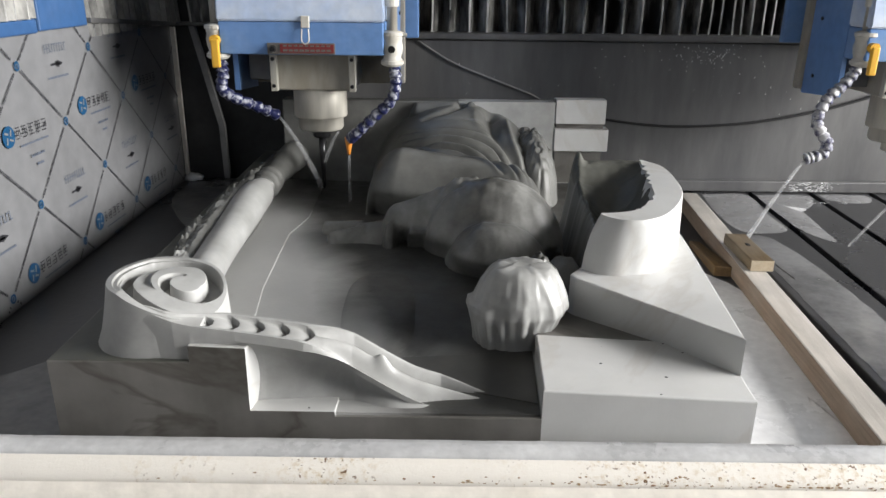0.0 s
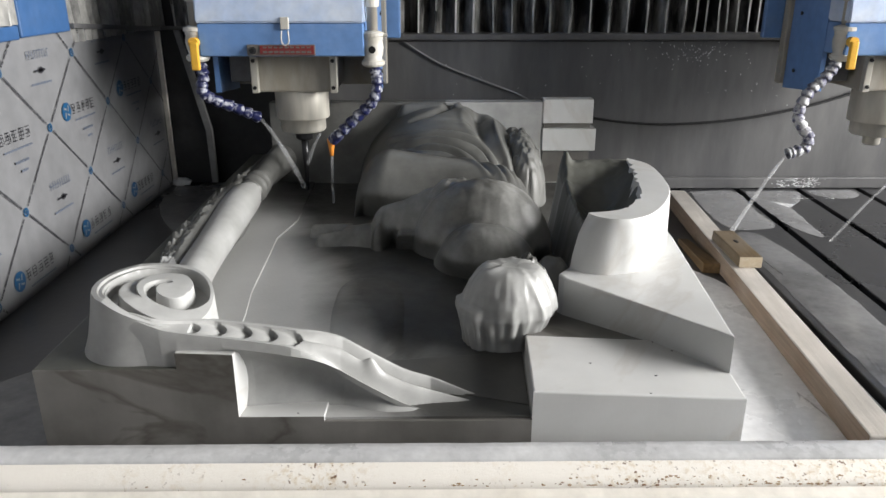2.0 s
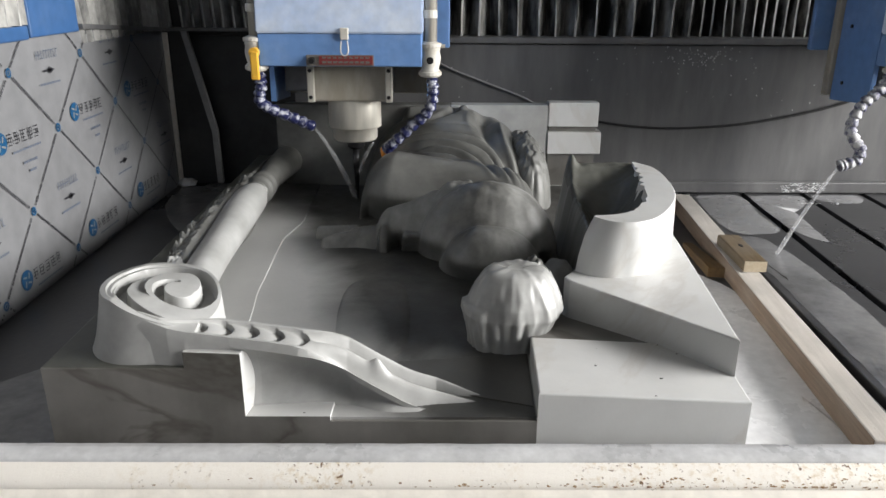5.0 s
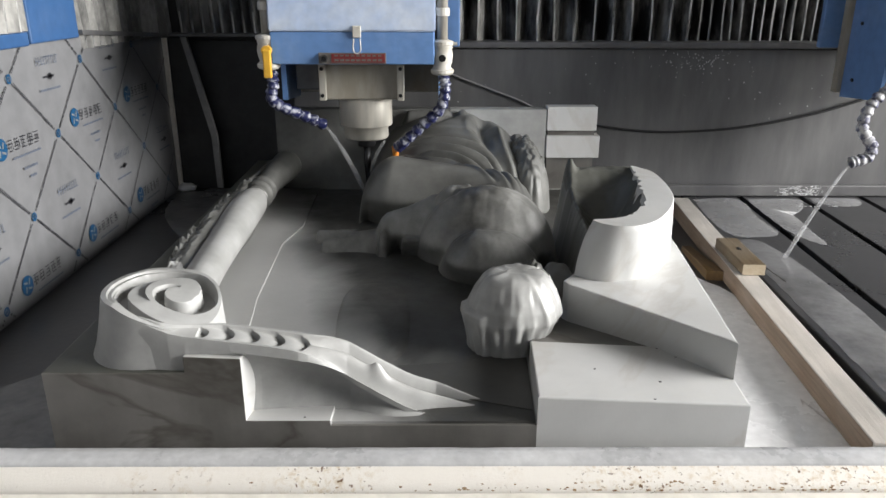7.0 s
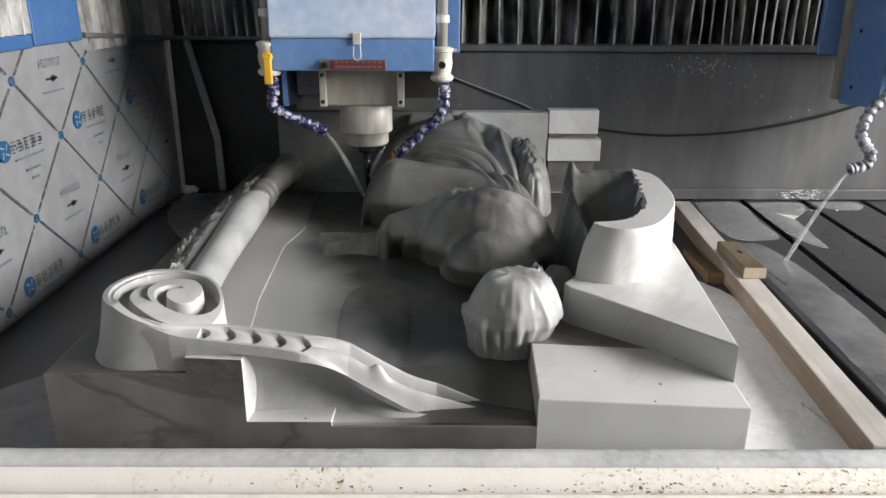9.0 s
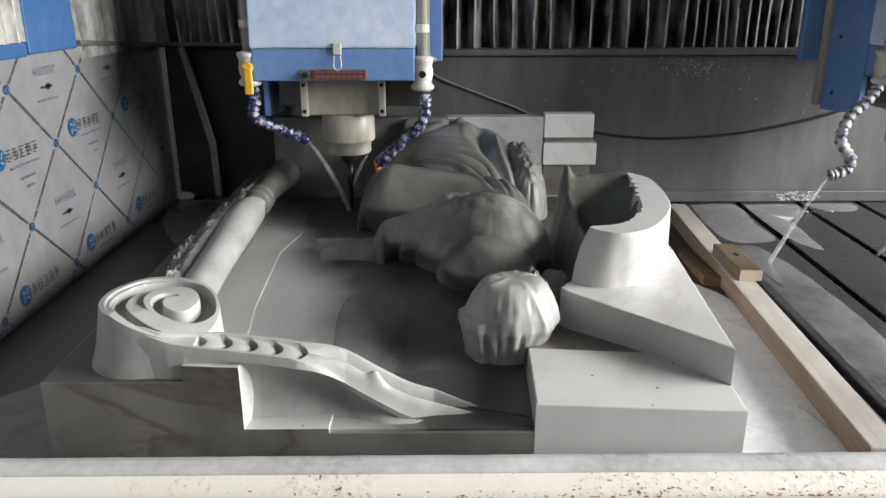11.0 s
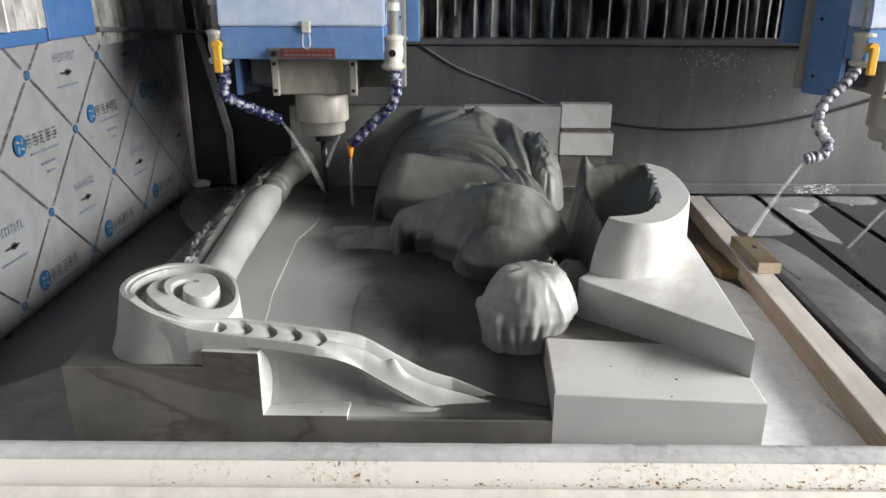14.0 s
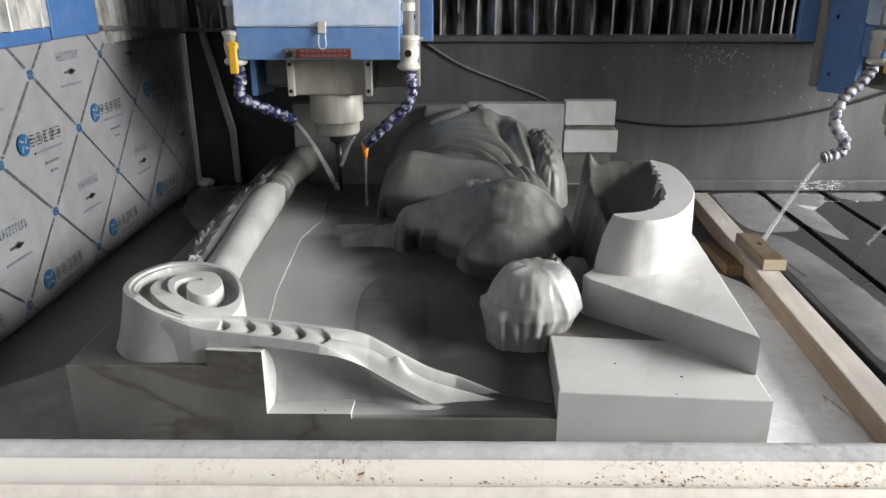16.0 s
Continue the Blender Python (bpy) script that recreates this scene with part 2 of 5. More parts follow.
FOLD_DUST = worn("pale_dust_on_folds", (0.10, 0.10, 0.097), (0.68, 0.67, 0.64), 0.6, 0.8, large=14.0, fine=60, lo=0.38, hi=0.58, stretch=(1, 1, 0.5))
THIN_SLURRY = worn("thin_slurry_film", (0.27, 0.27, 0.275), (0.2, 0.2, 0.203), 0.2, 0.35, large=6.0, fine=70, relief=0.1)
FAINT_SLURRY = worn("faint_slurry_film", (0.19, 0.19, 0.194), (0.07, 0.07, 0.072), 0.16, 0.3, large=6.0, fine=70, lo=0.4, hi=0.7, relief=0.1)
FLANGE = worn("light_grey_flange", (0.24, 0.24, 0.24), (0.34, 0.34, 0.335), 0.5, 0.65, large=14.0)
FILM = worn("white_protective_film", (0.225, 0.227, 0.234), (0.185, 0.187, 0.193), 0.30, 0.40, 0.12, large=3.0, fine=30, relief=0.08)
INK = plain("black_print", (0.03, 0.03, 0.035), 0.5)
INK_GREY = plain("faded_grey_print", (0.10, 0.12, 0.16), 0.6)
INK_BLUE = plain("blue_print", (0.009, 0.065, 0.15), 0.45)
RIM_WHITE = worn("chalky_white_rim_paint", (0.86, 0.81, 0.735), (0.76, 0.70, 0.61), 0.5, 0.7, large=9.0, fine=60, lo=0.5, hi=0.8, relief=0.4)
RIM_GREY = worn("wet_limed_rim", (0.52, 0.52, 0.528), (0.68, 0.68, 0.685), 0.25, 0.5, large=8.0, fine=110, relief=0.3)
RUST = worn("flaking_rust", (0.2, 0.1, 0.035), (0.42, 0.3, 0.16), 0.7, 0.85, large=60.0, fine=200, relief=0.6)
BEAM_WOOD = wood_material("wet_pine", (0.40, 0.365, 0.325), (0.55, 0.515, 0.475))
SHADE_SIDE = wood_material("shaded_brown_pine", (0.11, 0.07, 0.04), (0.24, 0.17, 0.12), 1.0, 0.2)
BLOCK_WOOD = wood_material("brown_offcut", (0.07, 0.047, 0.022), (0.15, 0.105, 0.055), 1.0, 0.2)
AMBER_WOOD = wood_material("amber_wedge_wood", (0.07, 0.038, 0.012), (0.17, 0.10, 0.035), 1.0, 0.1)
PALE_END = wood_material("sawn_end_grain", (0.36, 0.29, 0.19), (0.48, 0.40, 0.29), 2.0)
CABLE_BLACK = plain("black_cable_sheath", (0.008, 0.008, 0.009), 0.75)
CABLE_GREY = plain("dusty_cable_sheath", (0.2, 0.2, 0.2), 0.6)
WATER = water_material()
FOAM = plain("white_foam", (0.8, 0.81, 0.82), 0.3)
RED = plain("red_plate_paint", (0.17, 0.02, 0.02), 0.5)
PLATE_GREY = plain("grey_label_plate", (0.13, 0.12, 0.11), 0.5)
WALL_PLASTER = worn("workshop_plaster", (0.13, 0.127, 0.12), (0.10, 0.098, 0.093), 0.8, 0.9, large=1.0, fine=20)
CONCRETE = worn("workshop_concrete", (0.13, 0.125, 0.12), (0.17, 0.165, 0.155), 0.7, 0.85, large=1.2, fine=30)


# ---- mesh helpers ----
def empty(name, place=(0, 0, 0), label="", category="", group="", kind=""):
    ob = new(name)
    ob.location = place
    return tagged(ob, label, category, group, kind)


def mesh_of(name, bm, material):
    me = bpy.data.meshes.new(name)
    bm.to_mesh(me)
    bm.free()
    me.materials.append(material)
    return me


def part(name, bm, material, parent=None, label="", smooth=False):
    me = mesh_of(name, bm, material)
    if smooth:
        for p in me.polygons:
            p.use_smooth = True
    ob = new(name, me)
    if parent:
        ob.parent = parent
    return tagged(ob, label)


def thing(name, bm, material, label, category, group="", kind="", smooth=False):
    ob = part(name, bm, material, None, label, smooth)
    return tagged(ob, "", category, group, kind)


def box(x0, x1, y0, y1, z0, z1, bevel=0.002, bm=None):
    bm = bm or bmesh.new()
    made = bmesh.ops.create_cube(bm, size=1.0)["verts"]
    for v in made:
        v.co = Vector(((x0 + x1) / 2 + v.co.x * (x1 - x0), (y0 + y1) / 2 + v.co.y * (y1 - y0), (z0 + z1) / 2 + v.co.z * (z1 - z0)))
    if bevel:
        es = list({e for v in made for e in v.link_edges})
        bmesh.ops.bevel(bm, geom=es, offset=bevel, segments=2, affect="EDGES", profile=0.5)
    return bm


def prism(plan, z0, z1, bevel=0.002, bm=None, top=None):
    """An upright block over a plan; top(x, y) may give the height of each corner."""
    bm = bm or bmesh.new()
    lo = [bm.verts.new((x, y, z0)) for x, y in plan]
    hi = [bm.verts.new((x, y, top(x, y) if top else z1)) for x, y in plan]
    n = len(plan)
    roof = bm.faces.new(hi)
    bm.faces.new(lo[::-1])
    for i in range(n):
        bm.faces.new((lo[i], lo[(i + 1) % n], hi[(i + 1) % n], hi[i]))
    bmesh.ops.recalc_face_normals(bm, faces=bm.faces[:])
    if bevel:
        bmesh.ops.bevel(bm, geom=list(roof.edges), offset=bevel, segments=2, affect="EDGES", profile=0.5)
    return bm


def lathe(profile, centre=(0, 0, 0), axis="z", sides=40, bm=None):
    """A turned body: profile rows of (radius, height)."""
    bm = bm or bmesh.new()
    c = Vector(centre)
    rings = []
    for r, h in profile:
        ring = []
        for k in range(sides):
            a = 2 * math.pi * k / sides
            u, v = r * math.cos(a), r * math.sin(a)
            p = {"z": (u, v, h), "y": (u, h, v), "x": (h, u, v)}[axis]
            ring.append(bm.verts.new(c + Vector(p)))
        rings.append(ring)
    for a, b in zip(rings, rings[1:]):
        for k in range(sides):
            bm.faces.new((a[k], a[(k + 1) % sides], b[(k + 1) % sides], b[k]))
    bm.faces.new(rings[0][::-1])
    bm.faces.new(rings[-1])
    bmesh.ops.recalc_face_normals(bm, faces=bm.faces[:])
    return bm


def smooth_line(points, count):
    """Catmull-Rom through the points."""
    p = [Vector(q) for q in points]
    p = [2 * p[0] - p[1]] + p + [2 * p[-1] - p[-2]]
    out = []
    for k in range(count):
        u = k / (count - 1) * (len(p) - 3)
        i = min(int(u), len(p) - 4)
        f = u - i
        a, b, c, d = p[i:i + 4]
        out.append(0.5 * ((2 * b) + (c - a) * f + (2 * a - 5 * b + 4 * c - d) * f * f + (3 * b - a - 3 * c + d) * f ** 3))
    return out


def tube(line, radius, sides=12, bm=None):
    """A round body along a line; radius may be a function of 0..1."""
    bm = bm or bmesh.new()
    rings = []
    side = Vector((0.3, 1, 0.2))
    for i, p in enumerate(line):
        d = (line[min(i + 1, len(line) - 1)] - line[max(i - 1, 0)]).normalized()
        side = (side - d * side.dot(d)).normalized()
        up = d.cross(side)
        r = radius(i / (len(line) - 1)) if callable(radius) else radius
        rings.append([bm.verts.new(p + side * (r * math.cos(2 * math.pi * k / sides)) + up * (r * math.sin(2 * math.pi * k / sides))) for k in range(sides)])
    for a, b in zip(rings, rings[1:]):
        for k in range(sides):
            bm.faces.new((a[k], a[(k + 1) % sides], b[(k + 1) % sides], b[k]))
    bm.faces.new(rings[0][::-1])
    bm.faces.new(rings[-1])
    bmesh.ops.recalc_face_normals(bm, faces=bm.faces[:])
    return bm


def grid_mesh(X, Y, Z, keep=None):
    """A sheet over a regular plan; keep masks its points."""
    if keep is not None:
        k = keep.copy()
        for axis in (0, 1):
            for step in (1, -1):
                k |= np.roll(keep, step, axis)
        # only the largest connected patch stays
        keep, left = np.zeros_like(k), k.copy()
        while left.any():
            todo = [tuple(np.argwhere(left)[0])]
            left[todo[0]] = False
            patch = []
            while todo:
                i, j = todo.pop()
                patch.append((i, j))
                for a, b in ((i + 1, j), (i - 1, j), (i, j + 1), (i, j - 1)):
                    if 0 <= a < k.shape[0] and 0 <= b < k.shape[1] and left[a, b]:
                        left[a, b] = False
                        todo.append((a, b))
            if len(patch) > keep.sum():
                keep[:] = False
                for q in patch:
                    keep[q] = True
    bm = bmesh.new()
    n, m = X.shape
    vs = {}
    for i in range(n):
        for j in range(m):
            if keep is None or keep[i, j]:
                vs[i, j] = bm.verts.new((X[i, j], Y[i, j], Z[i, j]))
    for i in range(n - 1):
        for j in range(m - 1):
            q = [vs.get(k) for k in ((i, j), (i, j + 1), (i + 1, j + 1), (i + 1, j))]
            if all(q):
                bm.faces.new(q)
    bmesh.ops.recalc_face_normals(bm, faces=bm.faces[:])
    return bm


# ---- the setting: unseen workshop shell, added around the machine ----
def workshop():
    thing("floor", box(-5, 4.6, -4.6, 5, -0.85, -0.75, 0), CONCRETE, "dusty grey concrete workshop floor", "floor", kind="structure")
    thing("ceiling", box(-5, 4.6, -4.6, 5, 4.0, 4.1, 0), WALL_PLASTER, "plain grey workshop ceiling", "ceiling", kind="structure")
    thing("wall_north", box(-5, 4.6, 5.0, 5.2, -0.75, 4.0, 0), WALL_PLASTER, "plain grey plastered workshop wall", "wall", kind="structure")
    thing("wall_west", box(-5.2, -5, -4.6, 5, -0.75, 4.0, 0), WALL_PLASTER, "plain grey plastered workshop wall", "wall", kind="structure")
    bm = box(-5, -2.3, -4.8, -4.6, -0.75, 4.0, 0)
    box(1.1, 4.6, -4.8, -4.6, -0.75, 4.0, 0, bm)
    box(-2.3, 1.1, -4.8, -4.6, -0.75, 1.5, 0, bm)
    box(-2.3, 1.1, -4.8, -4.6, 3.1, 4.0, 0, bm)
    thing("wall_south", bm, WALL_PLASTER, "unseen plastered wall with an opening added for the rear fill", "wall", kind="structure")
    bm = box(4.6, 4.8, -4.6, -1.65, -0.75, 4.0, 0)
    box(4.6, 4.8, 1.75, 5, -0.75, 4.0, 0, bm)
    box(4.6, 4.8, -1.65, 1.75, 2.5, 4.0, 0, bm)
    box(4.6, 4.8, -1.65, 1.75, -0.75, 0.6, 0, bm)
    thing("wall_east", bm, WALL_PLASTER, "plastered workshop wall with a wide bright gate opening", "wall", kind="structure")


workshop()


# ---- machine bed: slotted steel table, rim, splash walls ----
LEAN = 0.045          # the slots run slightly askew to the rim


def slot_x(k, y):
    return 0.633 + 0.158 * k + LEAN * (y - 1.86)


def machine_bed():
    bed = empty("machine_bed", (0, 0, 0), "wet grey steel machine bed with dark clamping slots", "machine bed")
    y0, y1, half = 0.66, 1.90, 0.008
    part("bed_frame", box(-0.74, 1.75, 0.66, 1.98, -0.75, -0.034, 0.004), BLACK_STEEL, bed)
    plan = [(-0.735, y0), (slot_x(-2, y0) - half, y0), (slot_x(-2, 1.97) - half, 1.97), (-0.735, 1.97)]
    part("bed_plank", prism(plan, -0.03, 0.0, 0.0015), BED_STEEL, bed, "wide plain plank coated with stone slurry")
    for k in range(-2, 6):
        plan = [(slot_x(k, y0) + half, y0), (slot_x(k + 1, y0) - half, y0), (slot_x(k + 1, y1) - half, y1), (slot_x(k, y1) + half, y1)]
        part("bed_plank", prism(plan, -0.03, 0.0, 0.0015), BED_STEEL, bed)
    return bed


machine_bed()


def bed_rim():
    rim = empty("bed_rim", (0, 0.65, 0), "low white-painted steel rim, wet on top and rust-flecked", "bed rim")
    rim.location = (0, 0, 0)
    n = 300
    xs = np.linspace(-1.1, 1.8, n)

    def band(rows, seed, amp):
        bm = bmesh.new()
        grid = []
        for y, z, k in rows:
            grid.append([bm.verts.new((x, y + k * amp * (noise.noise((x * 40, y * 90, seed)) + 0.6 * noise.noise((x * 110, y * 200, seed))),
                                       z + k * amp * 0.7 * noise.noise((x * 70, y * 150, seed + 5)))) for x in xs])
        for a, b in zip(grid, grid[1:]):
            for i in range(n - 1):
                bm.faces.new((a[i], a[i + 1], b[i + 1], b[i]))
        bmesh.ops.recalc_face_normals(bm, faces=bm.faces[:])
        return bm

    part("rim_top", band([(0.682, -0.02, 0), (0.680, 0.056, 0.3), (0.677, 0.060, 1), (0.668, 0.061, 1), (0.659, 0.0605, 1), (0.652, 0.0585, 1), (0.650, 0.055, 0.6), (0.6505, 0.03, 0)], 1.0, 0.0005),
         RIM_GREY, rim, "wet limed grey top edge", True)
    part("rim_lip", band([(0.6500, 0.0560, 0.5), (0.642, 0.0535, 1), (0.634, 0.0490, 1), (0.629, 0.0440, 1), (0.628, 0.0405, 0.5), (0.6285, 0.02, 0)], 7.0, 0.0006),
         RIM_LIP, rim, "flaking white lip with rust specks", True)
    part("rim_front", band([(0.6275, 0.0400, 0.5), (0.615, 0.0330, 1), (0.595, 0.0150, 1), (0.575, -0.01, 1), (0.56, -0.05, 1), (0.555, -0.3, 0), (0.555, -0.75, 0)], 12.0, 0.0009),
         RIM_WHITE, rim, "chalky cream-white sloping front", True)
    rng = random.Random(4)
    patches = [(0.05, 70, 0.16), (0.25, 110, 0.14), (0.42, 60, 0.08), (0.15, 60, 0.12), (0.32, 70, 0.12), (-0.1, 12, 0.25), (-0.285, 5, 0.012), (-0.205, 1, 0.005), (0.03, 2, 0.006), (0.09, 6, 0.02), (0.14, 9, 0.03), (0.2, 9, 0.03), (0.26, 6, 0.03), (0.33, 9, 0.03), (0.4, 10, 0.035), (-0.42, 2, 0.03), (-0.1, 3, 0.05), (0.5, 5, 0.05), (0.0, 8, 0.3)]
    for x0, count, spread in patches:
        for _ in range(count):
            x = rng.gauss(x0, spread * 0.6)
            f = rng.random() ** 1.6
            y, z = 0.6292 + 0.006 * f, 0.0425 + 0.0062 * f
            if spread > 0.2:
                y, z = 0.612 - 0.02 * f, 0.0318 - 0.02 * f
            r = rng.choice((0.0005, 0.0007, 0.0009, 0.0013, 0.0018))
            bm = bmesh.new()
            made = bmesh.ops.create_icosphere(bm, subdivisions=2, radius=r)["verts"]
            for v in made:
                q = v.co * (1 + 0.5 * noise.noise(v.co * 900 + Vector((x * 100, 0, 0))))
                v.co = Vector((q.x * rng.uniform(0.9, 1.1) * (2.6 if spread < 0.02 else 1.5) + x, q.y * 1.0 + y, q.z * 0.5 + z))
            part("rust_fleck", bm, RUST, rim)
    return rim


bed_rim()


def splash_walls():
    thing("splash_wall", box(-0.36, 1.75, 1.905, 1.925, -0.03, 0.372, 0.003), DARK_PAINT,
          "dark grey painted steel splash wall behind the bed, spattered", "splash wall", kind="structure")
    wall = bpy.data.objects["splash_wall"]
    part("top_ledge", box(-0.36, 1.75, 1.892, 1.99, 0.374, 0.389, 0.003), DARK_PAINT, wall, "dusty grey folded top edge")
    part("foot_strip", box(0.3, 1.75, 1.886, 1.903, 0.001, 0.030, 0.003), DARK_PAINT, wall, "folded foot strip")
    rng = random.Random(11)
    bm = bmesh.new()
    for _ in range(150):
        x, z = (rng.gauss(0.66, 0.05), rng.gauss(0.345, 0.016)) if rng.random() < 0.7 else (rng.uniform(0.0, 1.0), rng.uniform(0.2, 0.365))
        if z > 0.368:
            continue
        s = rng.uniform(0.0005, 0.0016)
        made = bmesh.ops.create_icosphere(bm, subdivisions=1, radius=s)["verts"]
        for v in made:
            v.co = Vector((v.co.x + x, v.co.y * 0.4 + 1.9048, v.co.z * rng.uniform(1, 1.8) + z))
    tagged(part("lime_spatter", bm, RIM_GREY, wall, "dried pale lime spatter"), kind="stuff")


splash_walls()


def side_panel():
    """Steel sheet still under its printed protective film."""
    px = -0.69
    panel = empty("side_panel", (px, 1.1, 0), "steel side panel under white printed protective film", "side panel", kind="structure")

    def local(bm):
        bmesh.ops.translate(bm, verts=bm.verts[:], vec=(-px, -1.1, 0))
        return bm

    xs_y = np.linspace(0.15, 1.958, 60)
    bm = bmesh.new()
    rows = []
    def crown(y):
        return 0.396 + 0.07 * (1.96 - y)

    for f in np.linspace(0.0, 1.0, 16):
        rows.append([(bm.verts.new((px + 0.0015 * noise.noise((y * 3, f * 2, 2)), y - 0.01 * f * (y > 1.95), f * crown(y))),
                      bm.verts.new((px - 0.006, y, f * crown(y)))) for y in xs_y])
    for a, b in zip(rows, rows[1:]):
        for i in range(len(xs_y) - 1):
            for s in (0, 1):
                bm.faces.new((a[i][s], a[i + 1][s], b[i + 1][s], b[i][s]))
        bm.faces.new((a[-1][0], a[-1][1], b[-1][1], b[-1][0]))
    for i in range(len(xs_y) - 1):
        bm.faces.new((rows[-1][i][0], rows[-1][i + 1][0], rows[-1][i + 1][1], rows[-1][i][1]))
    bmesh.ops.recalc_face_normals(bm, faces=bm.faces[:])
    part("film_sheet", local(bm), FILM, panel, "white film with blue and black print", True)

    part("edge_trim", local(box(px - 0.004, px + 0.010, 1.950, 1.961, 0.001, 0.392, 0.001)), RIM_WHITE, panel, "pale bent edge of the sheet")

    def at(u, w):
        """Film axes: u along the sheet, w up; the print climbs a little."""
        return u, w + 0.035 * (u - 1.233)

    def mark(bm, u, w, du, dw, turn=0.0, lift=0.0022):
        c, s = math.cos(turn), math.sin(turn)
        q = []
        for a, b in ((-1, -1), (1, -1), (1, 1), (-1, 1)):
            yy, zz = u + (a * du * c - b * dw * s) / 2, w + (a * du * s + b * dw * c) / 2
            q.append(bm.verts.new((px + lift, yy, zz)))
        bm.faces.new(q)

    def disc(bm, u, w, r, inner=0.0, lift=0.0022, sides=28):
        ring = [(math.cos(2 * math.pi * k / sides), math.sin(2 * math.pi * k / sides)) for k in range(sides)]
        out = [bm.verts.new((px + lift, u + r * a, w + r * b)) for a, b in ring]
        if inner:
            ins = [bm.verts.new((px + lift, u + inner * a, w + inner * b)) for a, b in ring]
            for k in range(sides):
                bm.faces.new((out[k], out[(k + 1) % sides], ins[(k + 1) % sides], ins[k]))
        else:
            bm.faces.new(out)

    rng = random.Random(2)
    du, dw = 0.1285, 0.1155
    lines, nodes, emblems, emblem_marks, heads, captions, arrows = [bmesh.new() for _ in range(7)]
    for i in range(-9, 7):
        for j in range(-4, 4):
            if (i + j) % 2:
                continue
            u, w = at(1.233 + i * du, 0.374 + j * dw)
            # node ring and the two runs of tiny lettering that leave it, as dashes
            if 0.2 < u < 1.94 and 0.01 < w < crown(u) - 0.012:
                disc(nodes, u, w, 0.0078, 0.0046)
                mark(nodes, u, w, 0.006, 0.003, 0.78)
            for sgn in (1, -1):
                ang = math.atan2(sgn * dw, du)
                length = math.hypot(du, dw)
                s = 0.014
                while s < length - 0.014:
                    step = rng.choice((0.0028, 0.0034, 0.004))
                    y, z = u + math.cos(ang) * s, w + math.sin(ang) * s + 0.035 * math.cos(ang) * s
                    gap = 0.0009
                    if rng.random() < 0.1:
                        gap = 0.0034
                    if 0.17 < y < 1.945 and 0.006 < z < crown(y) - 0.004:
                        mark(lines, y, z, step - 0.0004, 0.0042 + rng.uniform(-0.0006, 0.0006), ang)
                    s += step + gap
            # prints inside the diamonds
            cu, cw = at(1.233 + (i + 1) * du, 0.374 + j * dw)
            if not (0.22 < cu < 1.95):
                continue
            if j % 2:        # emblem with a line of large characters
                if 0.0 < cw + 0.02 < 0.39 and cu + 0.06 < 1.945:
                    disc(emblems, cu - 0.058, cw + 0.012, 0.0175)
                    for a in range(4):
                        mark(emblem_marks, cu - 0.058 + 0.0085 * math.cos(a * 1.5708 + 0.78), cw + 0.012 + 0.0085 * math.sin(a * 1.5708 + 0.78), 0.011, 0.0035, a * 1.5708 + 0.78 + 0.5, 0.0027)
                    for c in range(5):
                        x0 = cu - 0.030 + c * 0.0205
                        for row in range(4):
                            mark(heads, x0 + rng.uniform(-0.0015, 0.0015), cw + 0.0045 + row * 0.0058, rng.uniform(0.007, 0.016), 0.0017)
                        for col in range(rng.choice((2, 3))):
                            mark(heads, x0 + rng.choice((-0.0055, -0.002, 0.002, 0.0055)), cw + 0.0135 + rng.uniform(-0.004, 0.004), 0.0018, rng.uniform(0.008, 0.018), rng.uniform(-0.25, 0.25))
                    for c in range(16):
                        mark(captions, cu - 0.026 + c * 0.0056, cw - 0.009, 0.0042, 0.0034)
                    for c in range(7):
                        mark(captions, cu + 0.0 + c * 0.0064, cw - 0.031, 0.004, 0.0045)
                    for c in range(4):
                        mark(captions, cu + 0.014 + c * 0.0055, cw - 0.047, 0.0042, 0.0042)
            else:            # caption with an arrow below
                if cw + 0.026 < crown(cu) and cw > 0.03:
                    for c in range(9):
                        mark(captions, cu - 0.036 + c * 0.0088, cw + 0.014, 0.0018, 0.015)
                        mark(captions, cu - 0.033 + c * 0.0088, cw + 0.014 + rng.choice((-0.006, 0, 0.006)), 0.0052, 0.0018)
                    mark(arrows, cu - 0.004, cw - 0.014, 0.030, 0.0036)
                    arrows.faces.new([arrows.verts.new((px + 0.0022, cu + a, cw - 0.014 + b)) for a, b in ((0.003, -0.0065), (0.021, 0.0), (0.003, 0.0065))])
                    disc(arrows, cu + 0.001, cw - 0.014, 0.0048)
                    for c in range(14):
                        mark(captions, cu - 0.034 + c * 0.0052, cw - 0.036, 0.004, 0.0036)
    for name, bm, mat, label in (("dashed_print", lines, INK, "fine black diagonal print"), ("node_print", nodes, INK_BLUE, "small blue ring print"),
                                 ("emblem_print", emblems, INK_BLUE, "round blue emblem print"), ("emblem_star", emblem_marks, FILM, "white star in the emblem"),
                                 ("headline_print", heads, INK, "bold dark print"), ("caption_print", captions, INK_GREY, "faded grey print"), ("arrow_print", arrows, INK, "black arrow print")):
        tagged(part(name, local(bm), mat, panel, label), kind="stuff")


side_panel()


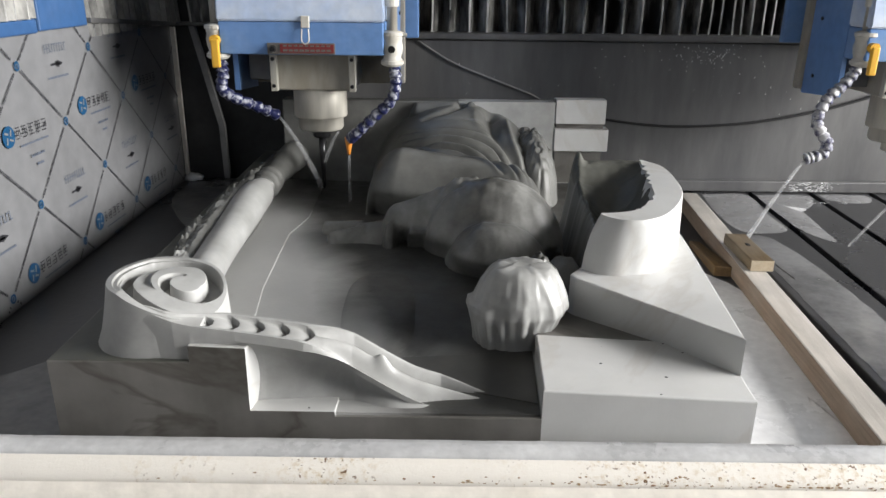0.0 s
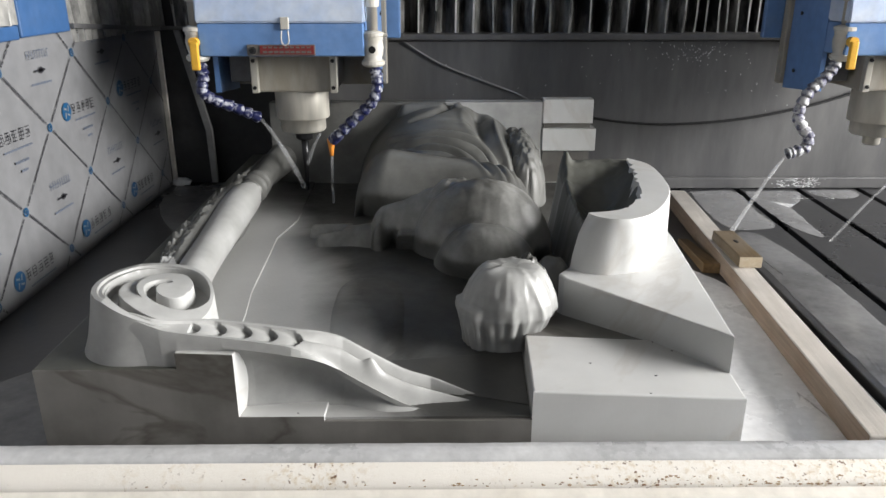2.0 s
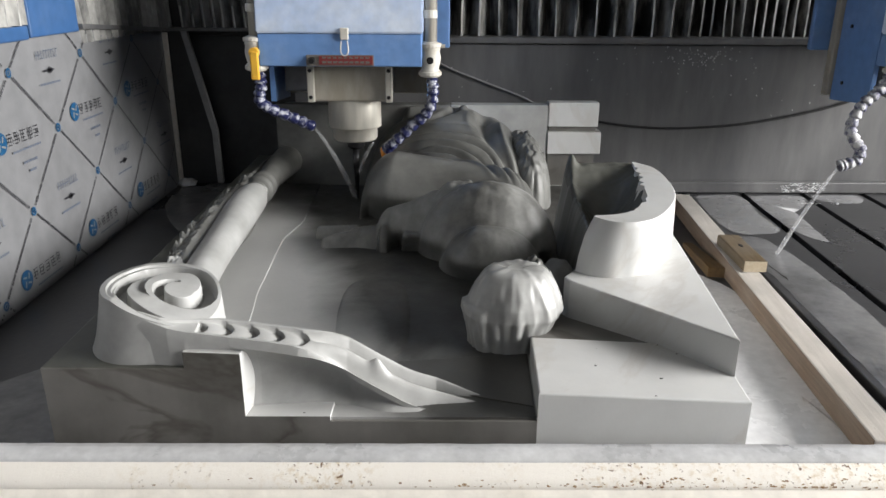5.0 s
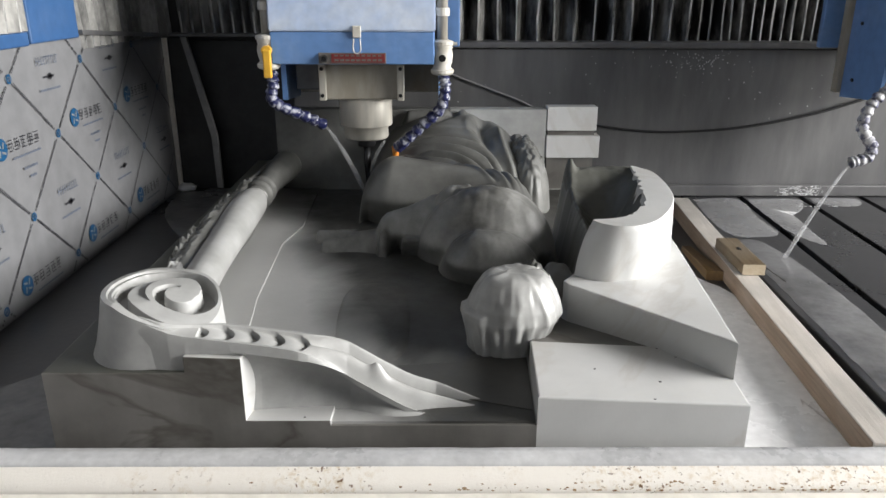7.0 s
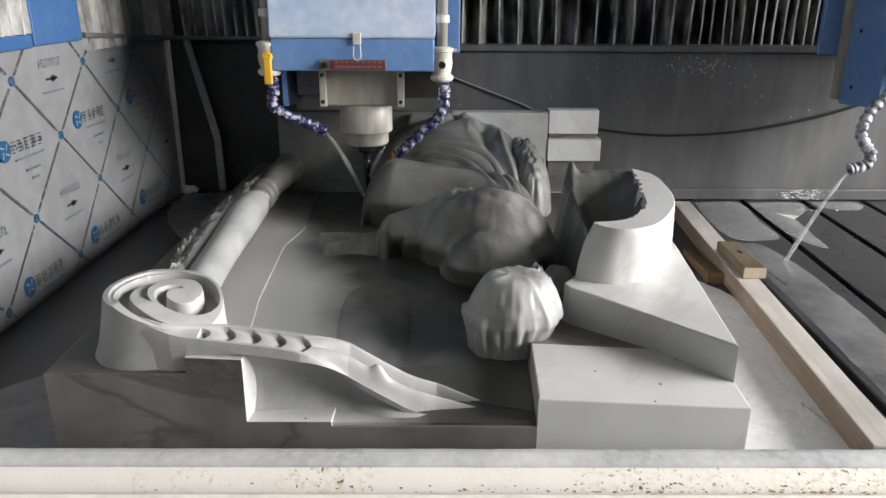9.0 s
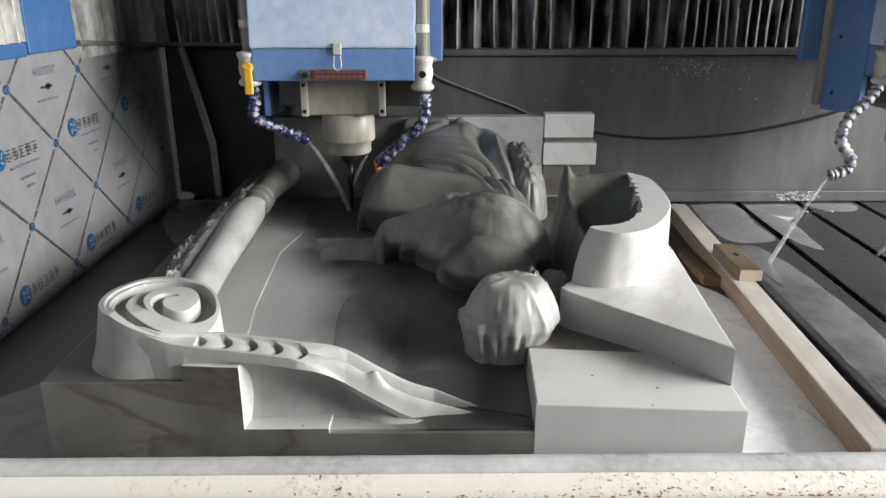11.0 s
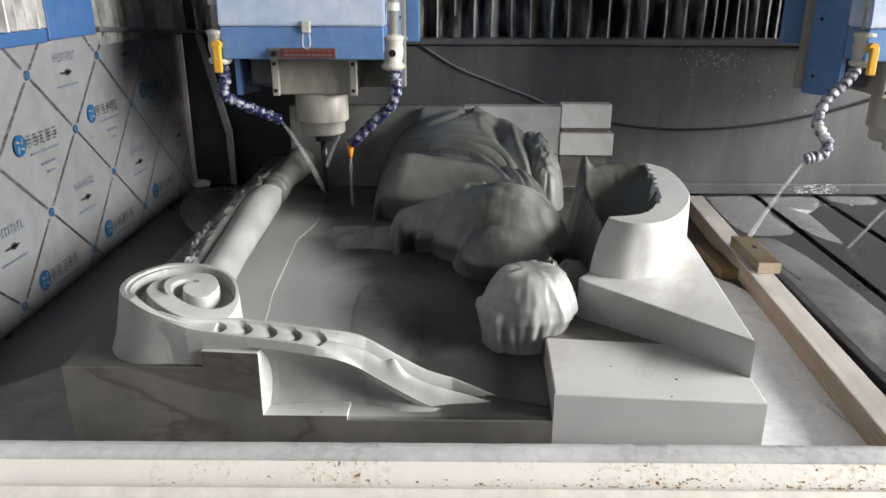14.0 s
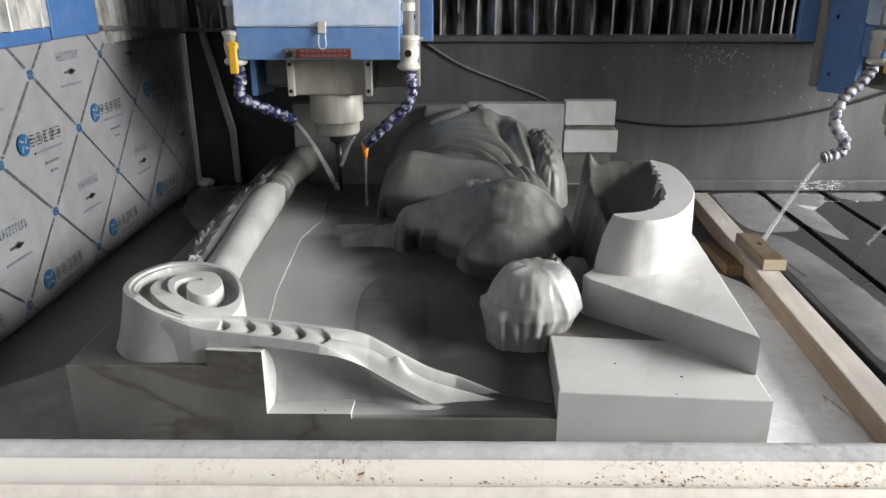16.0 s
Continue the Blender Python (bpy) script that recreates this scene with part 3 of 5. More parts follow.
def gusset():
    """Upright folded bracket beside the panel's end."""
    plan = [(-0.70, 0.395), (-0.640, 0.395), (-0.585, 0.140), (-0.582, 0.0), (-0.682, 0.0)]
    bm = bmesh.new()
    f = [bm.verts.new((x, 1.978, z)) for x, z in plan]
    b = [bm.verts.new((x, 2.000, z)) for x, z in plan]
    bm.faces.new(f)
    bm.faces.new(b[::-1])
    for i in range(5):
        bm.faces.new((f[i], f[(i + 1) % 5], b[(i + 1) % 5], b[i]))
    bmesh.ops.recalc_face_normals(bm, faces=bm.faces[:])
    g = thing("corner_bracket", bm, BLACK_STEEL, "dark grey folded steel corner bracket by the panel", "bracket")
    bm = bmesh.new()
    edge = [Vector((-0.640, 1.970, 0.395)), Vector((-0.585, 1.970, 0.140)), Vector((-0.582, 1.970, 0.0))]
    lo = [bm.verts.new(p + Vector(o)) for p in edge for o in ((-0.011, 0, 0), (0.004, 0, 0), (0.004, 0.014, 0), (-0.011, 0.014, 0))]
    for s in range(2):
        for k in range(4):
            bm.faces.new((lo[s * 4 + k], lo[s * 4 + (k + 1) % 4], lo[s * 4 + 4 + (k + 1) % 4], lo[s * 4 + 4 + k]))
    bmesh.ops.recalc_face_normals(bm, faces=bm.faces[:])
    part("edge_flange", bm, FLANGE, g, "light grey folded edge")
    bm = bmesh.new()
    made = bmesh.ops.create_icosphere(bm, subdivisions=3, radius=1)["verts"]
    for v in made:
        q = v.co * (1 + 0.35 * noise.noise(v.co * 2.3))
        v.co = Vector((q.x * 0.024 - 0.668, q.y * 0.02 + 1.945, max(q.z * 0.013 + 0.006, 0.0005)))
    thing("stone_sludge", bm, SLURRY, "small lump of pale stone sludge in the corner", "sludge", smooth=True)


gusset()


def bellows(name, x0, x1, y, z0, z1, pitch, depth, label, lean=0.0, side=None, cloth=None):
    """Pleated way cover, fold by fold."""
    rng = random.Random(int(pitch * 10000))
    holder = empty(name, (0, 0, 0), label, "bellows", "gantry bellows")
    turn = Matrix.Identity(4) if side is None else Matrix.Translation((side, 0, 0)) @ Matrix.Rotation(math.pi / 2, 4, "Z")
    zs = np.linspace(z0, z1, 12)

    def column(x, dy):
        return [turn @ Vector((x + 0.12 * pitch * noise.noise((x * 31, z * 9, 3)) + lean * (z - z0), y - dy + 0.1 * depth * noise.noise((x * 20, z * 14, 8)), z)) for z in zs]

    back = turn.to_3x3() @ Vector((0, 0.0016, 0))
    x = x0
    last = column(x, 0)
    while x < x1:
        a, b = x + pitch / 2 * rng.uniform(0.8, 1.1), x + pitch * rng.uniform(0.92, 1.08)
        ridge = depth * rng.uniform(0.8, 1.1)
        cols = [last, column(a - 0.0022, ridge), column(a + 0.0022, ridge), column(b, 0)]
        last, x = cols[-1], b
        bm = bmesh.new()
        front = [[bm.verts.new(p) for p in c] for c in cols]
        rear = [[bm.verts.new(p + back) for p in c] for c in cols]
        for k in range(3):
            for r in range(len(zs) - 1):
                bm.faces.new((front[k][r], front[k][r + 1], front[k + 1][r + 1], front[k + 1][r]))
                bm.faces.new((rear[k][r], rear[k + 1][r], rear[k + 1][r + 1], rear[k][r + 1]))
            bm.faces.new((front[k][0], front[k + 1][0], rear[k + 1][0], rear[k][0]))
        bmesh.ops.recalc_face_normals(bm, faces=bm.faces[:])
        fold = part("pleat", bm, cloth or RUBBER, holder)
        fold.data.materials.append(FOLD_DUST)
        for p in fold.data.polygons:
            if abs((turn.inverted() @ p.center).x - a) < 0.002 and p.center.z > z0:
                p.material_index = 1
    return holder


def sloped_bar(x0, x1, y0, y1, za, zb, t):
    bm = bmesh.new()
    v = [bm.verts.new((x, y, z + d)) for y, z in ((y0, za), (y1, zb)) for x, d in ((x0, 0), (x1, 0), (x1, t), (x0, t))]
    for q in ((0, 1, 2, 3), (7, 6, 5, 4), (0, 4, 5, 1), (1, 5, 6, 2), (2, 6, 7, 3), (3, 7, 4, 0)):
        bm.faces.new([v[i] for i in q])
    bmesh.ops.recalc_face_normals(bm, faces=bm.faces[:])
    return bm


def gantry():
    bellows("bellows", -0.15, 0.615, 1.985, 0.385, 1.0, 0.047, 0.052, "black pleated bellows with pale dust streaks, wide folds")
    bellows("bellows", 0.62, 1.70, 1.985, 0.385, 1.0, 0.026, 0.032, "black pleated bellows, tight folds")
    bellows("bellows", 1.50, 1.99, 0.0, 0.400, 1.0, 0.030, 0.020, "sagging grey-dusted pleated bellows above the panel", -0.12, -0.70, DUSTY_FOLD)
    bellows("bellows", -0.66, -0.44, 2.01, 0.40, 1.0, 0.026, 0.022, "grey-dusted pleated bellows in the gantry corner", -0.05, None, DUSTY_FOLD)
    bellows("bellows", -0.435, -0.155, 2.01, 0.40, 1.0, 0.03, 0.02, "black pleated bellows behind the spindle head")
    bellows("bellows", 0.4, 1.305, 0.0, 0.444, 1.0, 0.034, 0.020, "grey-dusted pleated bellows beside the gantry leg", 0.0, -0.70, DUSTY_FOLD)
    g = empty("gantry", (0, 0, 0), "blue steel gantry frame with bellows tray", "gantry")
    part("tray", sloped_bar(-0.72, -0.676, 1.492, 1.965, 0.4275, 0.394, 0.009), GREY_STEEL, g, "thin grey bellows tray")
    part("tray", box(-0.68, -0.37, 1.955, 2.015, 0.395, 0.402, 0.001), GREY_STEEL, g, "thin grey bellows tray")
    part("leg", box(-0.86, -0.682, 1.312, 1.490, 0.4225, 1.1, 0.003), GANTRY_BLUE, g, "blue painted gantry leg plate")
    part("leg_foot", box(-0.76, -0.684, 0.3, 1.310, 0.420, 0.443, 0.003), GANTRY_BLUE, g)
    part("crossbeam", box(-1.4, 1.75, 2.02, 2.30, 0.38, 1.1, 0.006), BLACK_STEEL, g, "black steel crossbeam behind the bellows")
    # added black sheet: hides the lit wall where only darkness should show
    part("dark_backing", box(-0.80, -0.365, 2.03, 2.05, -0.4, 0.385, 0.002), BLACK_STEEL, g, "black sheet added for the dark gap behind the bracket")
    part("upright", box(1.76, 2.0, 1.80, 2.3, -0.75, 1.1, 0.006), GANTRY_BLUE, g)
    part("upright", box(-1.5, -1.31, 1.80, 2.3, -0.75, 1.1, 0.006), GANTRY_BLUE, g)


gantry()


def cable(name, pts, r, mat, label):
    thing(name, tube(smooth_line(pts, 40), r, 8), mat, label, "cable", group="cables on the splash wall", smooth=True)


cable("cable", [(-0.068, 1.899, 0.370), (0.02, 1.899, 0.318), (0.13, 1.899, 0.275), (0.225, 1.899, 0.238), (0.30, 1.898, 0.19)], 0.0028, CABLE_GREY, "thin dusty grey cable slanting down the splash wall")
cable("cable", [(0.30, 1.895, 0.20), (0.412, 1.895, 0.183), (0.50, 1.895, 0.172), (0.60, 1.895, 0.168), (0.75, 1.895, 0.177), (0.89, 1.895, 0.200), (1.04, 1.895, 0.240), (1.3, 1.896, 0.335), (1.4, 1.897, 0.372)], 0.0034, CABLE_BLACK, "black cable sagging along the splash wall")


# ---- the marble carving ----
def bell(x, y, cx, cy, ax, ay, h, turn=0.0, power=2.0):
    c, s = math.cos(turn), math.sin(turn)
    u, v = ((x - cx) * c + (y - cy) * s) / ax, (-(x - cx) * s + (y - cy) * c) / ay
    r = (np.abs(u) ** power + np.abs(v) ** power)
    return h * np.sqrt(np.clip(1 - r, 0, None))


def limb(x, y, a, b, ra, rb, ha, hb):
    (ax, ay), (bx, by) = a, b
    d2 = (bx - ax) ** 2 + (by - ay) ** 2
    f = np.clip(((x - ax) * (bx - ax) + (y - ay) * (by - ay)) / d2, 0, 1)
    dist = np.hypot(x - ax - f * (bx - ax), y - ay - f * (by - ay))
    r, h = ra + f * (rb - ra), ha + f * (hb - ha)
    return h * np.sqrt(np.clip(1 - (dist / r) ** 2, 0, None))


def blend(parts, soft=0.008):
    """Soft union of heights."""
    z = parts[0]
    for p in parts[1:]:
        k = np.clip(0.5 + 0.5 * (p - z) / soft, 0, 1)
        z = z * (1 - k) + p * k + soft * k * (1 - k) * 0.5 * (np.maximum(p, z) > 0.002)
    return z


def rough(X, Y, scale, seed, octaves=4):
    out = np.zeros_like(X)
    for i in range(X.shape[0]):
        for j in range(X.shape[1]):
            out[i, j] = noise.fractal((X[i, j] * scale, Y[i, j] * scale, seed), 0.9, 2.1, octaves)
    return out


def shade_front(ob):
    """Darkens the faces turned to -y: their shade is painted with the grimy material."""
    ob.data.materials.append(SHADED_GRIME)
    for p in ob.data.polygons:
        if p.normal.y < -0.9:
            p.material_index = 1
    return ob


FLOOR = 0.055         # level of the sunk ground of the relief


def marble_relief():
    stone = empty("marble_relief", (0, 0, 0), "half-carved wet white marble relief block on the machine bed", "marble carving")
    # body of the block
    part("slab", prism([(-0.4295, 0.734), (0.3505, 0.734), (0.392, 1.40), (0.40, 1.785), (-0.43, 1.785)], 0.0, FLOOR, 0.0015), MARBLE, stone)
    ledge = part("side_ledge", prism([(-0.43, 0.7302), (-0.2745, 0.7302), (-0.2745, 0.80), (-0.31, 0.88), (-0.365, 0.98), (-0.385, 1.20), (-0.385, 1.78), (-0.43, 1.78)], 0.0, 0.1195, 0.002), SHADED_GRIME, stone, "sawn ledge with faint rusty veins")
    # the shaft's shadow on the ledge's top, painted as a darker material
    ledge.data.materials.append(SHADED_STONE)
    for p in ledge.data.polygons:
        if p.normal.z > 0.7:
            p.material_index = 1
    shade_front(part("front_step", prism([(-0.2745, 0.7302), (-0.2125, 0.7302), (-0.203, 0.786), (-0.24, 0.80), (-0.2745, 0.80)], 0.0, 0.0, 0.0015,
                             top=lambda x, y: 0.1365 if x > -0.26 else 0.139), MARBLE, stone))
    shade_front(part("low_ledge", prism([(-0.2125, 0.7302), (-0.118, 0.7302), (-0.116, 0.79), (-0.205, 0.795)], 0.0, FLOOR + 0.004, 0.001), MARBLE, stone))
    part("front_sill", prism([(-0.118, 0.7302), (0.1135, 0.7302), (0.1135, 0.748), (-0.118, 0.748)], 0.0, FLOOR - 0.002, 0.001), SHADED_GRIME, stone)
    # front corner block and the wedge-shaped terrace on it
    part("corner_block", prism([(0.1135, 0.7302), (0.3515, 0.7302), (0.360, 0.868), (0.1205, 0.870)], 0.0, 0.0, 0.002,
                               top=lambda x, y: 0.089 - 0.045 * (x - 0.1135)), MARBLE, stone, "smooth sawn corner block")
    # terrace's shadow painted here together with the brown stain
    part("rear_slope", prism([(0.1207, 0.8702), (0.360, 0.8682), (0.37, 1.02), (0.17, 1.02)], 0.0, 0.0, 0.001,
                             top=lambda x, y: (0.0865 if y < 0.9 else 0.066) - 0.045 * (x - 0.1135)), SHADED_GRIME, stone, "slope behind the block, stain and shadow in its colour")
    part("terrace", prism([(0.353, 0.787), (0.364, 0.90), (0.387, 1.137), (0.396, 1.30), (0.34, 1.16), (0.27, 1.06), (0.205, 1.02), (0.180, 0.985), (0.185, 0.970)], 0.06, 0.126, 0.002), MARBLE, stone, "sharp wedge-shaped terrace")
    # curved pier with a broken inner edge
    run = smooth_line([(0.222, 1.016, 0), (0.233, 0.999, 0), (0.254, 0.987, 0), (0.281, 0.990, 0), (0.309, 1.009, 0), (0.337, 1.05, 0), (0.365, 1.109, 0), (0.381, 1.17, 0), (0.389, 1.25, 0), (0.387, 1.31, 0), (0.372, 1.340, 0), (0.360, 1.357, 0)], 56)
    bay = smooth_line([(0.226, 1.020, 0), (0.238, 1.022, 0), (0.252, 1.025, 0), (0.275, 1.036, 0), (0.294, 1.058, 0), (0.308, 1.085, 0), (0.326, 1.126, 0), (0.335, 1.194, 0), (0.346, 1.251, 0), (0.351, 1.291, 0), (0.355, 1.32, 0), (0.358, 1.352, 0)], 56)
    outer = [(p.x, p.y) for p in run]
    inner = [(p.x + 0.010 * noise.noise((k * 0.55, 0, 4)) * (14 < k < 52) + (0.006 if k % 6 == 0 and 26 < k < 52 else 0), p.y + 0.006 * noise.noise((k * 0.7, 5, 4)) * (14 < k < 52)) for k, p in enumerate(bay)]
    bm = bmesh.new()
    cols = []
    for (ox, oy), (ix, iy) in zip(outer, inner):
        flare = 0.004 + 0.022 * max(0.0, (0.262 - ox) / 0.04)
        d = Vector((ox - 0.28, oy - 1.04)).normalized() * flare
        lean = Vector((ox - 0.28, oy - 1.15)).normalized()
        cols.append([bm.verts.new(p) for p in ((ox + d.x, oy + d.y, 0.120), (ox + d.x * 0.85, oy + d.y * 0.85, 0.148), (ox + d.x * 0.55, oy + d.y * 0.55, 0.177), (ox + d.x * 0.2, oy + d.y * 0.2, 0.196), (ox, oy, 0.2040), (ox * 0.97 + ix * 0.03, oy * 0.97 + iy * 0.03, 0.2055), (ix, iy, 0.2055), (ix - 0.012 * lean.x, iy - 0.012 * lean.y, 0.16), (ix - 0.02 * lean.x, iy - 0.02 * lean.y, 0.06))])
    for a, b in zip(cols, cols[1:]):
        for i in range(8):
            bm.faces.new((a[i], b[i], b[i + 1], a[i + 1]))
    for c in (cols[0], cols[-1]):
        bm.faces.new(c)
    bmesh.ops.recalc_face_normals(bm, faces=bm.faces[:])
    pier = part("curved_pier", bm, MARBLE, stone, "bright curved pier with a jagged inner edge", True)
    pier.data.set_sharp_from_angle(angle=radians(38))
    # hollow inside the pier
    xs, ys = np.arange(0.176, 0.368, 0.003), np.arange(1.03, 1.392, 0.003)
    X, Y = np.meshgrid(xs, ys, indexing="ij")
    edge = np.interp(Y, [p.y for p in bay], [p.x for p in bay])
    foot = np.interp(Y, [1.03, 1.15, 1.30, 1.38], [0.222, 0.214, 0.210, 0.216]) + 0.003 * rough(X * 0, Y, 20, 6.0, 3)
    crest = np.interp(Y, [1.03, 1.08, 1.15, 1.25, 1.33, 1.38], [0.085, 0.120, 0.150, 0.165, 0.182, 0.198]) + 0.006 * rough(X * 0, Y, 40, 2.0, 3)
    flank = np.clip((X - foot) / 0.030, 0, 1)
    flank = flank * flank * (3 - 2 * flank)
    across = np.clip((X - foot - 0.03) / np.maximum(edge - foot - 0.03, 0.02), 0, 1)
    back = np.clip((Y - 1.24) / 0.12, 0, 1)
    bowl = crest + (0.200 - crest) * across ** 2 - 0.045 * np.sin(math.pi * across) * (1 - back)
    bowl = bowl + (0.2 - bowl) * back ** 2
    Z = 0.050 + (bowl - 0.050) * flank + 0.003 * rough(X, Y, 34, 3.0)
    Z = np.minimum(Z, 0.2015) + 0.020 * np.exp(-((X - 0.248) / 0.009) ** 2 - ((Y - 1.362) / 0.018) ** 2)
    Z = np.where(Y > 1.374, 0.052, Z)
    # the hollow's shade is painted into its greenish colour; left wall greyer
    hollow = part("hollow", grid_mesh(X, Y, Z, (X < edge + 0.002) & (Y > 1.04) & (Z > 0.058)), SHADED_STONE, stone, "greenish hollow with shade in its colour", True)
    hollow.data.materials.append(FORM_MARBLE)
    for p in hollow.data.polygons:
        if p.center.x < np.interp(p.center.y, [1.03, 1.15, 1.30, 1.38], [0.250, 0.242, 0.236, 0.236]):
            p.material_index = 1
    # back board left standing behind the carving
    part("back_board", prism([(0.032, 1.745), (0.256, 1.745), (0.256, 1.784), (0.032, 1.784)], FLOOR, 0.2475, 0.0015), RINSED, stone, "sawn upright board")
    part("back_board", prism([(-0.375, 1.746), (0.0315, 1.746), (0.0315, 1.784), (-0.375, 1.784)], FLOOR, 0.2475, 0.0015), FORM_MARBLE, stone, "darker sawn upright board")
    part("end_block", box(0.258, 0.3745, 1.7455, 1.784, 0.198, 0.2535, 0.0015), MARBLE, stone)
    part("end_block", box(0.2575, 0.383, 1.742, 1.784, 0.134, 0.186, 0.0015), MARBLE, stone)
    part("end_core", box(0.262, 0.372, 1.755, 1.783, FLOOR, 0.20, 0), SHADED_GRIME, stone, "rough dark core between the sawn blocks")
    # spiral volute on its drum
    cx, cy, r0, ry = -0.3160, 0.8035, 0.0640, 1.07
    bx, by = -0.3005, 0.8125                 # the button in the spiral's eye
    turns = [100, 180, 270, 360, 450, 540, 590, 630, 655]
    track = [0.0165, 0.0212, 0.0240, 0.0310, 0.0440, 0.0590, 0.0640, 0.0640, 0.0640]
    halves = [0.001, 0.0050, 0.0070, 0.0120, 0.0050, 0.0072, 0.0055, 0.0035, 0.0004]

    def ease(v):
        v = min(1.0, max(0.0, v))
        return v * v * (3 - 2 * v)

    def flush(y):
        """Keeps the drum behind the block's sawn front, with a soft turn."""
        d = y - 0.7300
        return 0.7300 + 0.5 * (d + math.sqrt(d * d + 0.0001))

    def volute_top(x, y):
        front = ease((0.885 - y) / 0.15)
        z = 0.1910 - (0.10 + 0.32 * front) * max(0.0, x + 0.352)
        d, a = math.hypot(x - bx, y - by), math.degrees(math.atan2(y - by, x - bx)) % 360
        inset = r0 * (1 - math.hypot((x - cx) / r0, (y - cy) / (r0 * ry)))
        inset = min(inset, y - 0.7340)
        dig = 0.0
        for n in (0, 360):
            if 100 <= a + n <= 655:
                rg, hw = np.interp(a + n, turns, track), np.interp(a + n, turns, halves)
                e = ease((hw + 0.0011 - abs(d - rg)) / 0.0022)
                dig = max(dig, min(1.0, hw / 0.004) * (0.017 if n == 0 else 0.019) * e * ease((inset - 0.0035) / 0.003))
        # fine terraces inside the rim, deepest on the far side from the band
        shade = ease((a - 60) / 50) * ease((235 - a) / 40)
        if d > 0.036:
            dig = max(dig, shade * (0.0028 * ease((inset - 0.0058) / 0.0012) + 0.0030 * ease((inset - 0.0112) / 0.0012)))
        return z - dig

    bm = bmesh.new()
    sides = 200
    rings = []
    for r in np.linspace(0.0008, r0, 100):
        rings.append([bm.verts.new((x, y, volute_top(x, y))) for x, y in ((cx + r * math.cos(2 * math.pi * k / sides), flush(cy + ry * r * math.sin(2 * math.pi * k / sides))) for k in range(sides))])
    for f, g in ((1.012, 0.04), (1.04, 0.25), (1.08, 0.5), (1.12, 0.72), (1.17, 0.9), (1.22, 1.0)):
        ring = []
        for k in range(sides):
            a = 2 * math.pi * k / sides
            zt = volute_top(cx + r0 * math.cos(a), cy + ry * r0 * math.sin(a))
            fe = 1 + (f - 1) * (0.15 + 1.5 * max(0.0, -math.cos(a)) + 0.5 * max(0.0, math.sin(a)))
            ring.append(bm.verts.new((cx + fe * r0 * math.cos(a), flush(cy + ry * fe * r0 * math.sin(a)), zt + (0.112 - zt) * g)))
        rings.append(ring)
    for a, b in zip(rings, rings[1:]):
        for k in range(sides):
            bm.faces.new((a[k], a[(k + 1) % sides], b[(k + 1) % sides], b[k]))
    bm.faces.new(rings[0])
    bmesh.ops.recalc_face_normals(bm, faces=bm.faces[:])
    vol = part("volute", bm, RINSED, stone, "spiral scroll on a flared drum", True)
    vol.data.set_sharp_from_angle(angle=radians(26))
    # scroll band that runs down from the volute
    xs = np.linspace(-0.322, 0.066, 440)
    top = np.interp(xs, [-0.335, -0.30, -0.28, -0.25, -0.20, -0.16, -0.136, -0.112, -0.085, -0.06, -0.03, 0.005, 0.04, 0.075], [0.1835, 0.169, 0.1625, 0.1585, 0.152, 0.146, 0.141, 0.130, 0.111, 0.094, 0.075, 0.062, 0.0565, 0.052])
    top = np.convolve(np.pad(top, 12, mode="edge"), np.ones(25) / 25, "valid")
    wid = np.interp(xs, [-0.335, -0.30, -0.27, -0.24, -0.15, -0.10, 0.0, 0.075], [0.004, 0.010, 0.026, 0.036, 0.038, 0.044, 0.046, 0.016])
    mid = np.interp(xs, [-0.325, -0.290, -0.15, -0.10, 0.0, 0.075], [0.7395, 0.7352, 0.7350, 0.7450, 0.7520, 0.760]) + wid / 2
    bm = bmesh.new()
    cols = []
    for x, z, y, w in zip(xs, top, mid, wid):
        col = [(x, y + w / 2 + 0.010, FLOOR - 0.002), (x, y + w / 2 + 0.002, max(z - 0.004, FLOOR - 0.001))]
        tail = min(1.0, max(0.0, (x + 0.160) / 0.075))
        tail = tail * tail * (3 - 2 * tail)
        thin = min(1.0, max(0.15, (0.07 - x) / 0.06))
        for q in np.linspace(0.5, -0.5, 45):
            # head of the band: raised borders, overlapping discs between them
            head = 0.0028 * min(1.0, max(0.0, (abs(q) - 0.36) / 0.03))
            if -0.262 < x < -0.130:
                ph = ((x + 0.262) / 0.0275 - 0.42 * (1 - (q / 0.38) ** 2)) % 1.0
                inside = max(0.0, 1 - (abs(q) / 0.38) ** 6) * min(1.0, (-0.130 - x) / 0.012)
                head -= inside * (0.0105 * ph ** 2.2 * min(1.0, (1 - ph) / 0.06))
            # tail: a back roll, a deep channel, a front roll and a thin lower lip
            roll = 0.0105 * math.exp(-((q - 0.36) / 0.11) ** 2) - 0.0120 * math.exp(-((q - 0.11) / 0.085) ** 2)
            roll += 0.0075 * math.exp(-((q + 0.13) / 0.10) ** 2) - 0.003 * math.exp(-((q - 0.0) / 0.02) ** 2)
            low = min(1.0, max(0.0, (-q - 0.22) / 0.22))
            roll += -0.017 * low * low * (3 - 2 * low) + 0.0035 * math.exp(-((q + 0.475) / 0.025) ** 2)
            knob = 0.0100 * math.exp(-((x + 0.066) / 0.0085) ** 2 - ((q + 0.12) / 0.15) ** 4) - 0.004 * math.exp(-((x + 0.080) / 0.010) ** 2 - ((q + 0.04) / 0.06) ** 2)
            cant = -0.004 * (0.5 - q)
            col.append((x, y + q * w, max(z + head * (1 - tail) + (roll * thin + knob) * tail + cant, FLOOR + 0.001)))
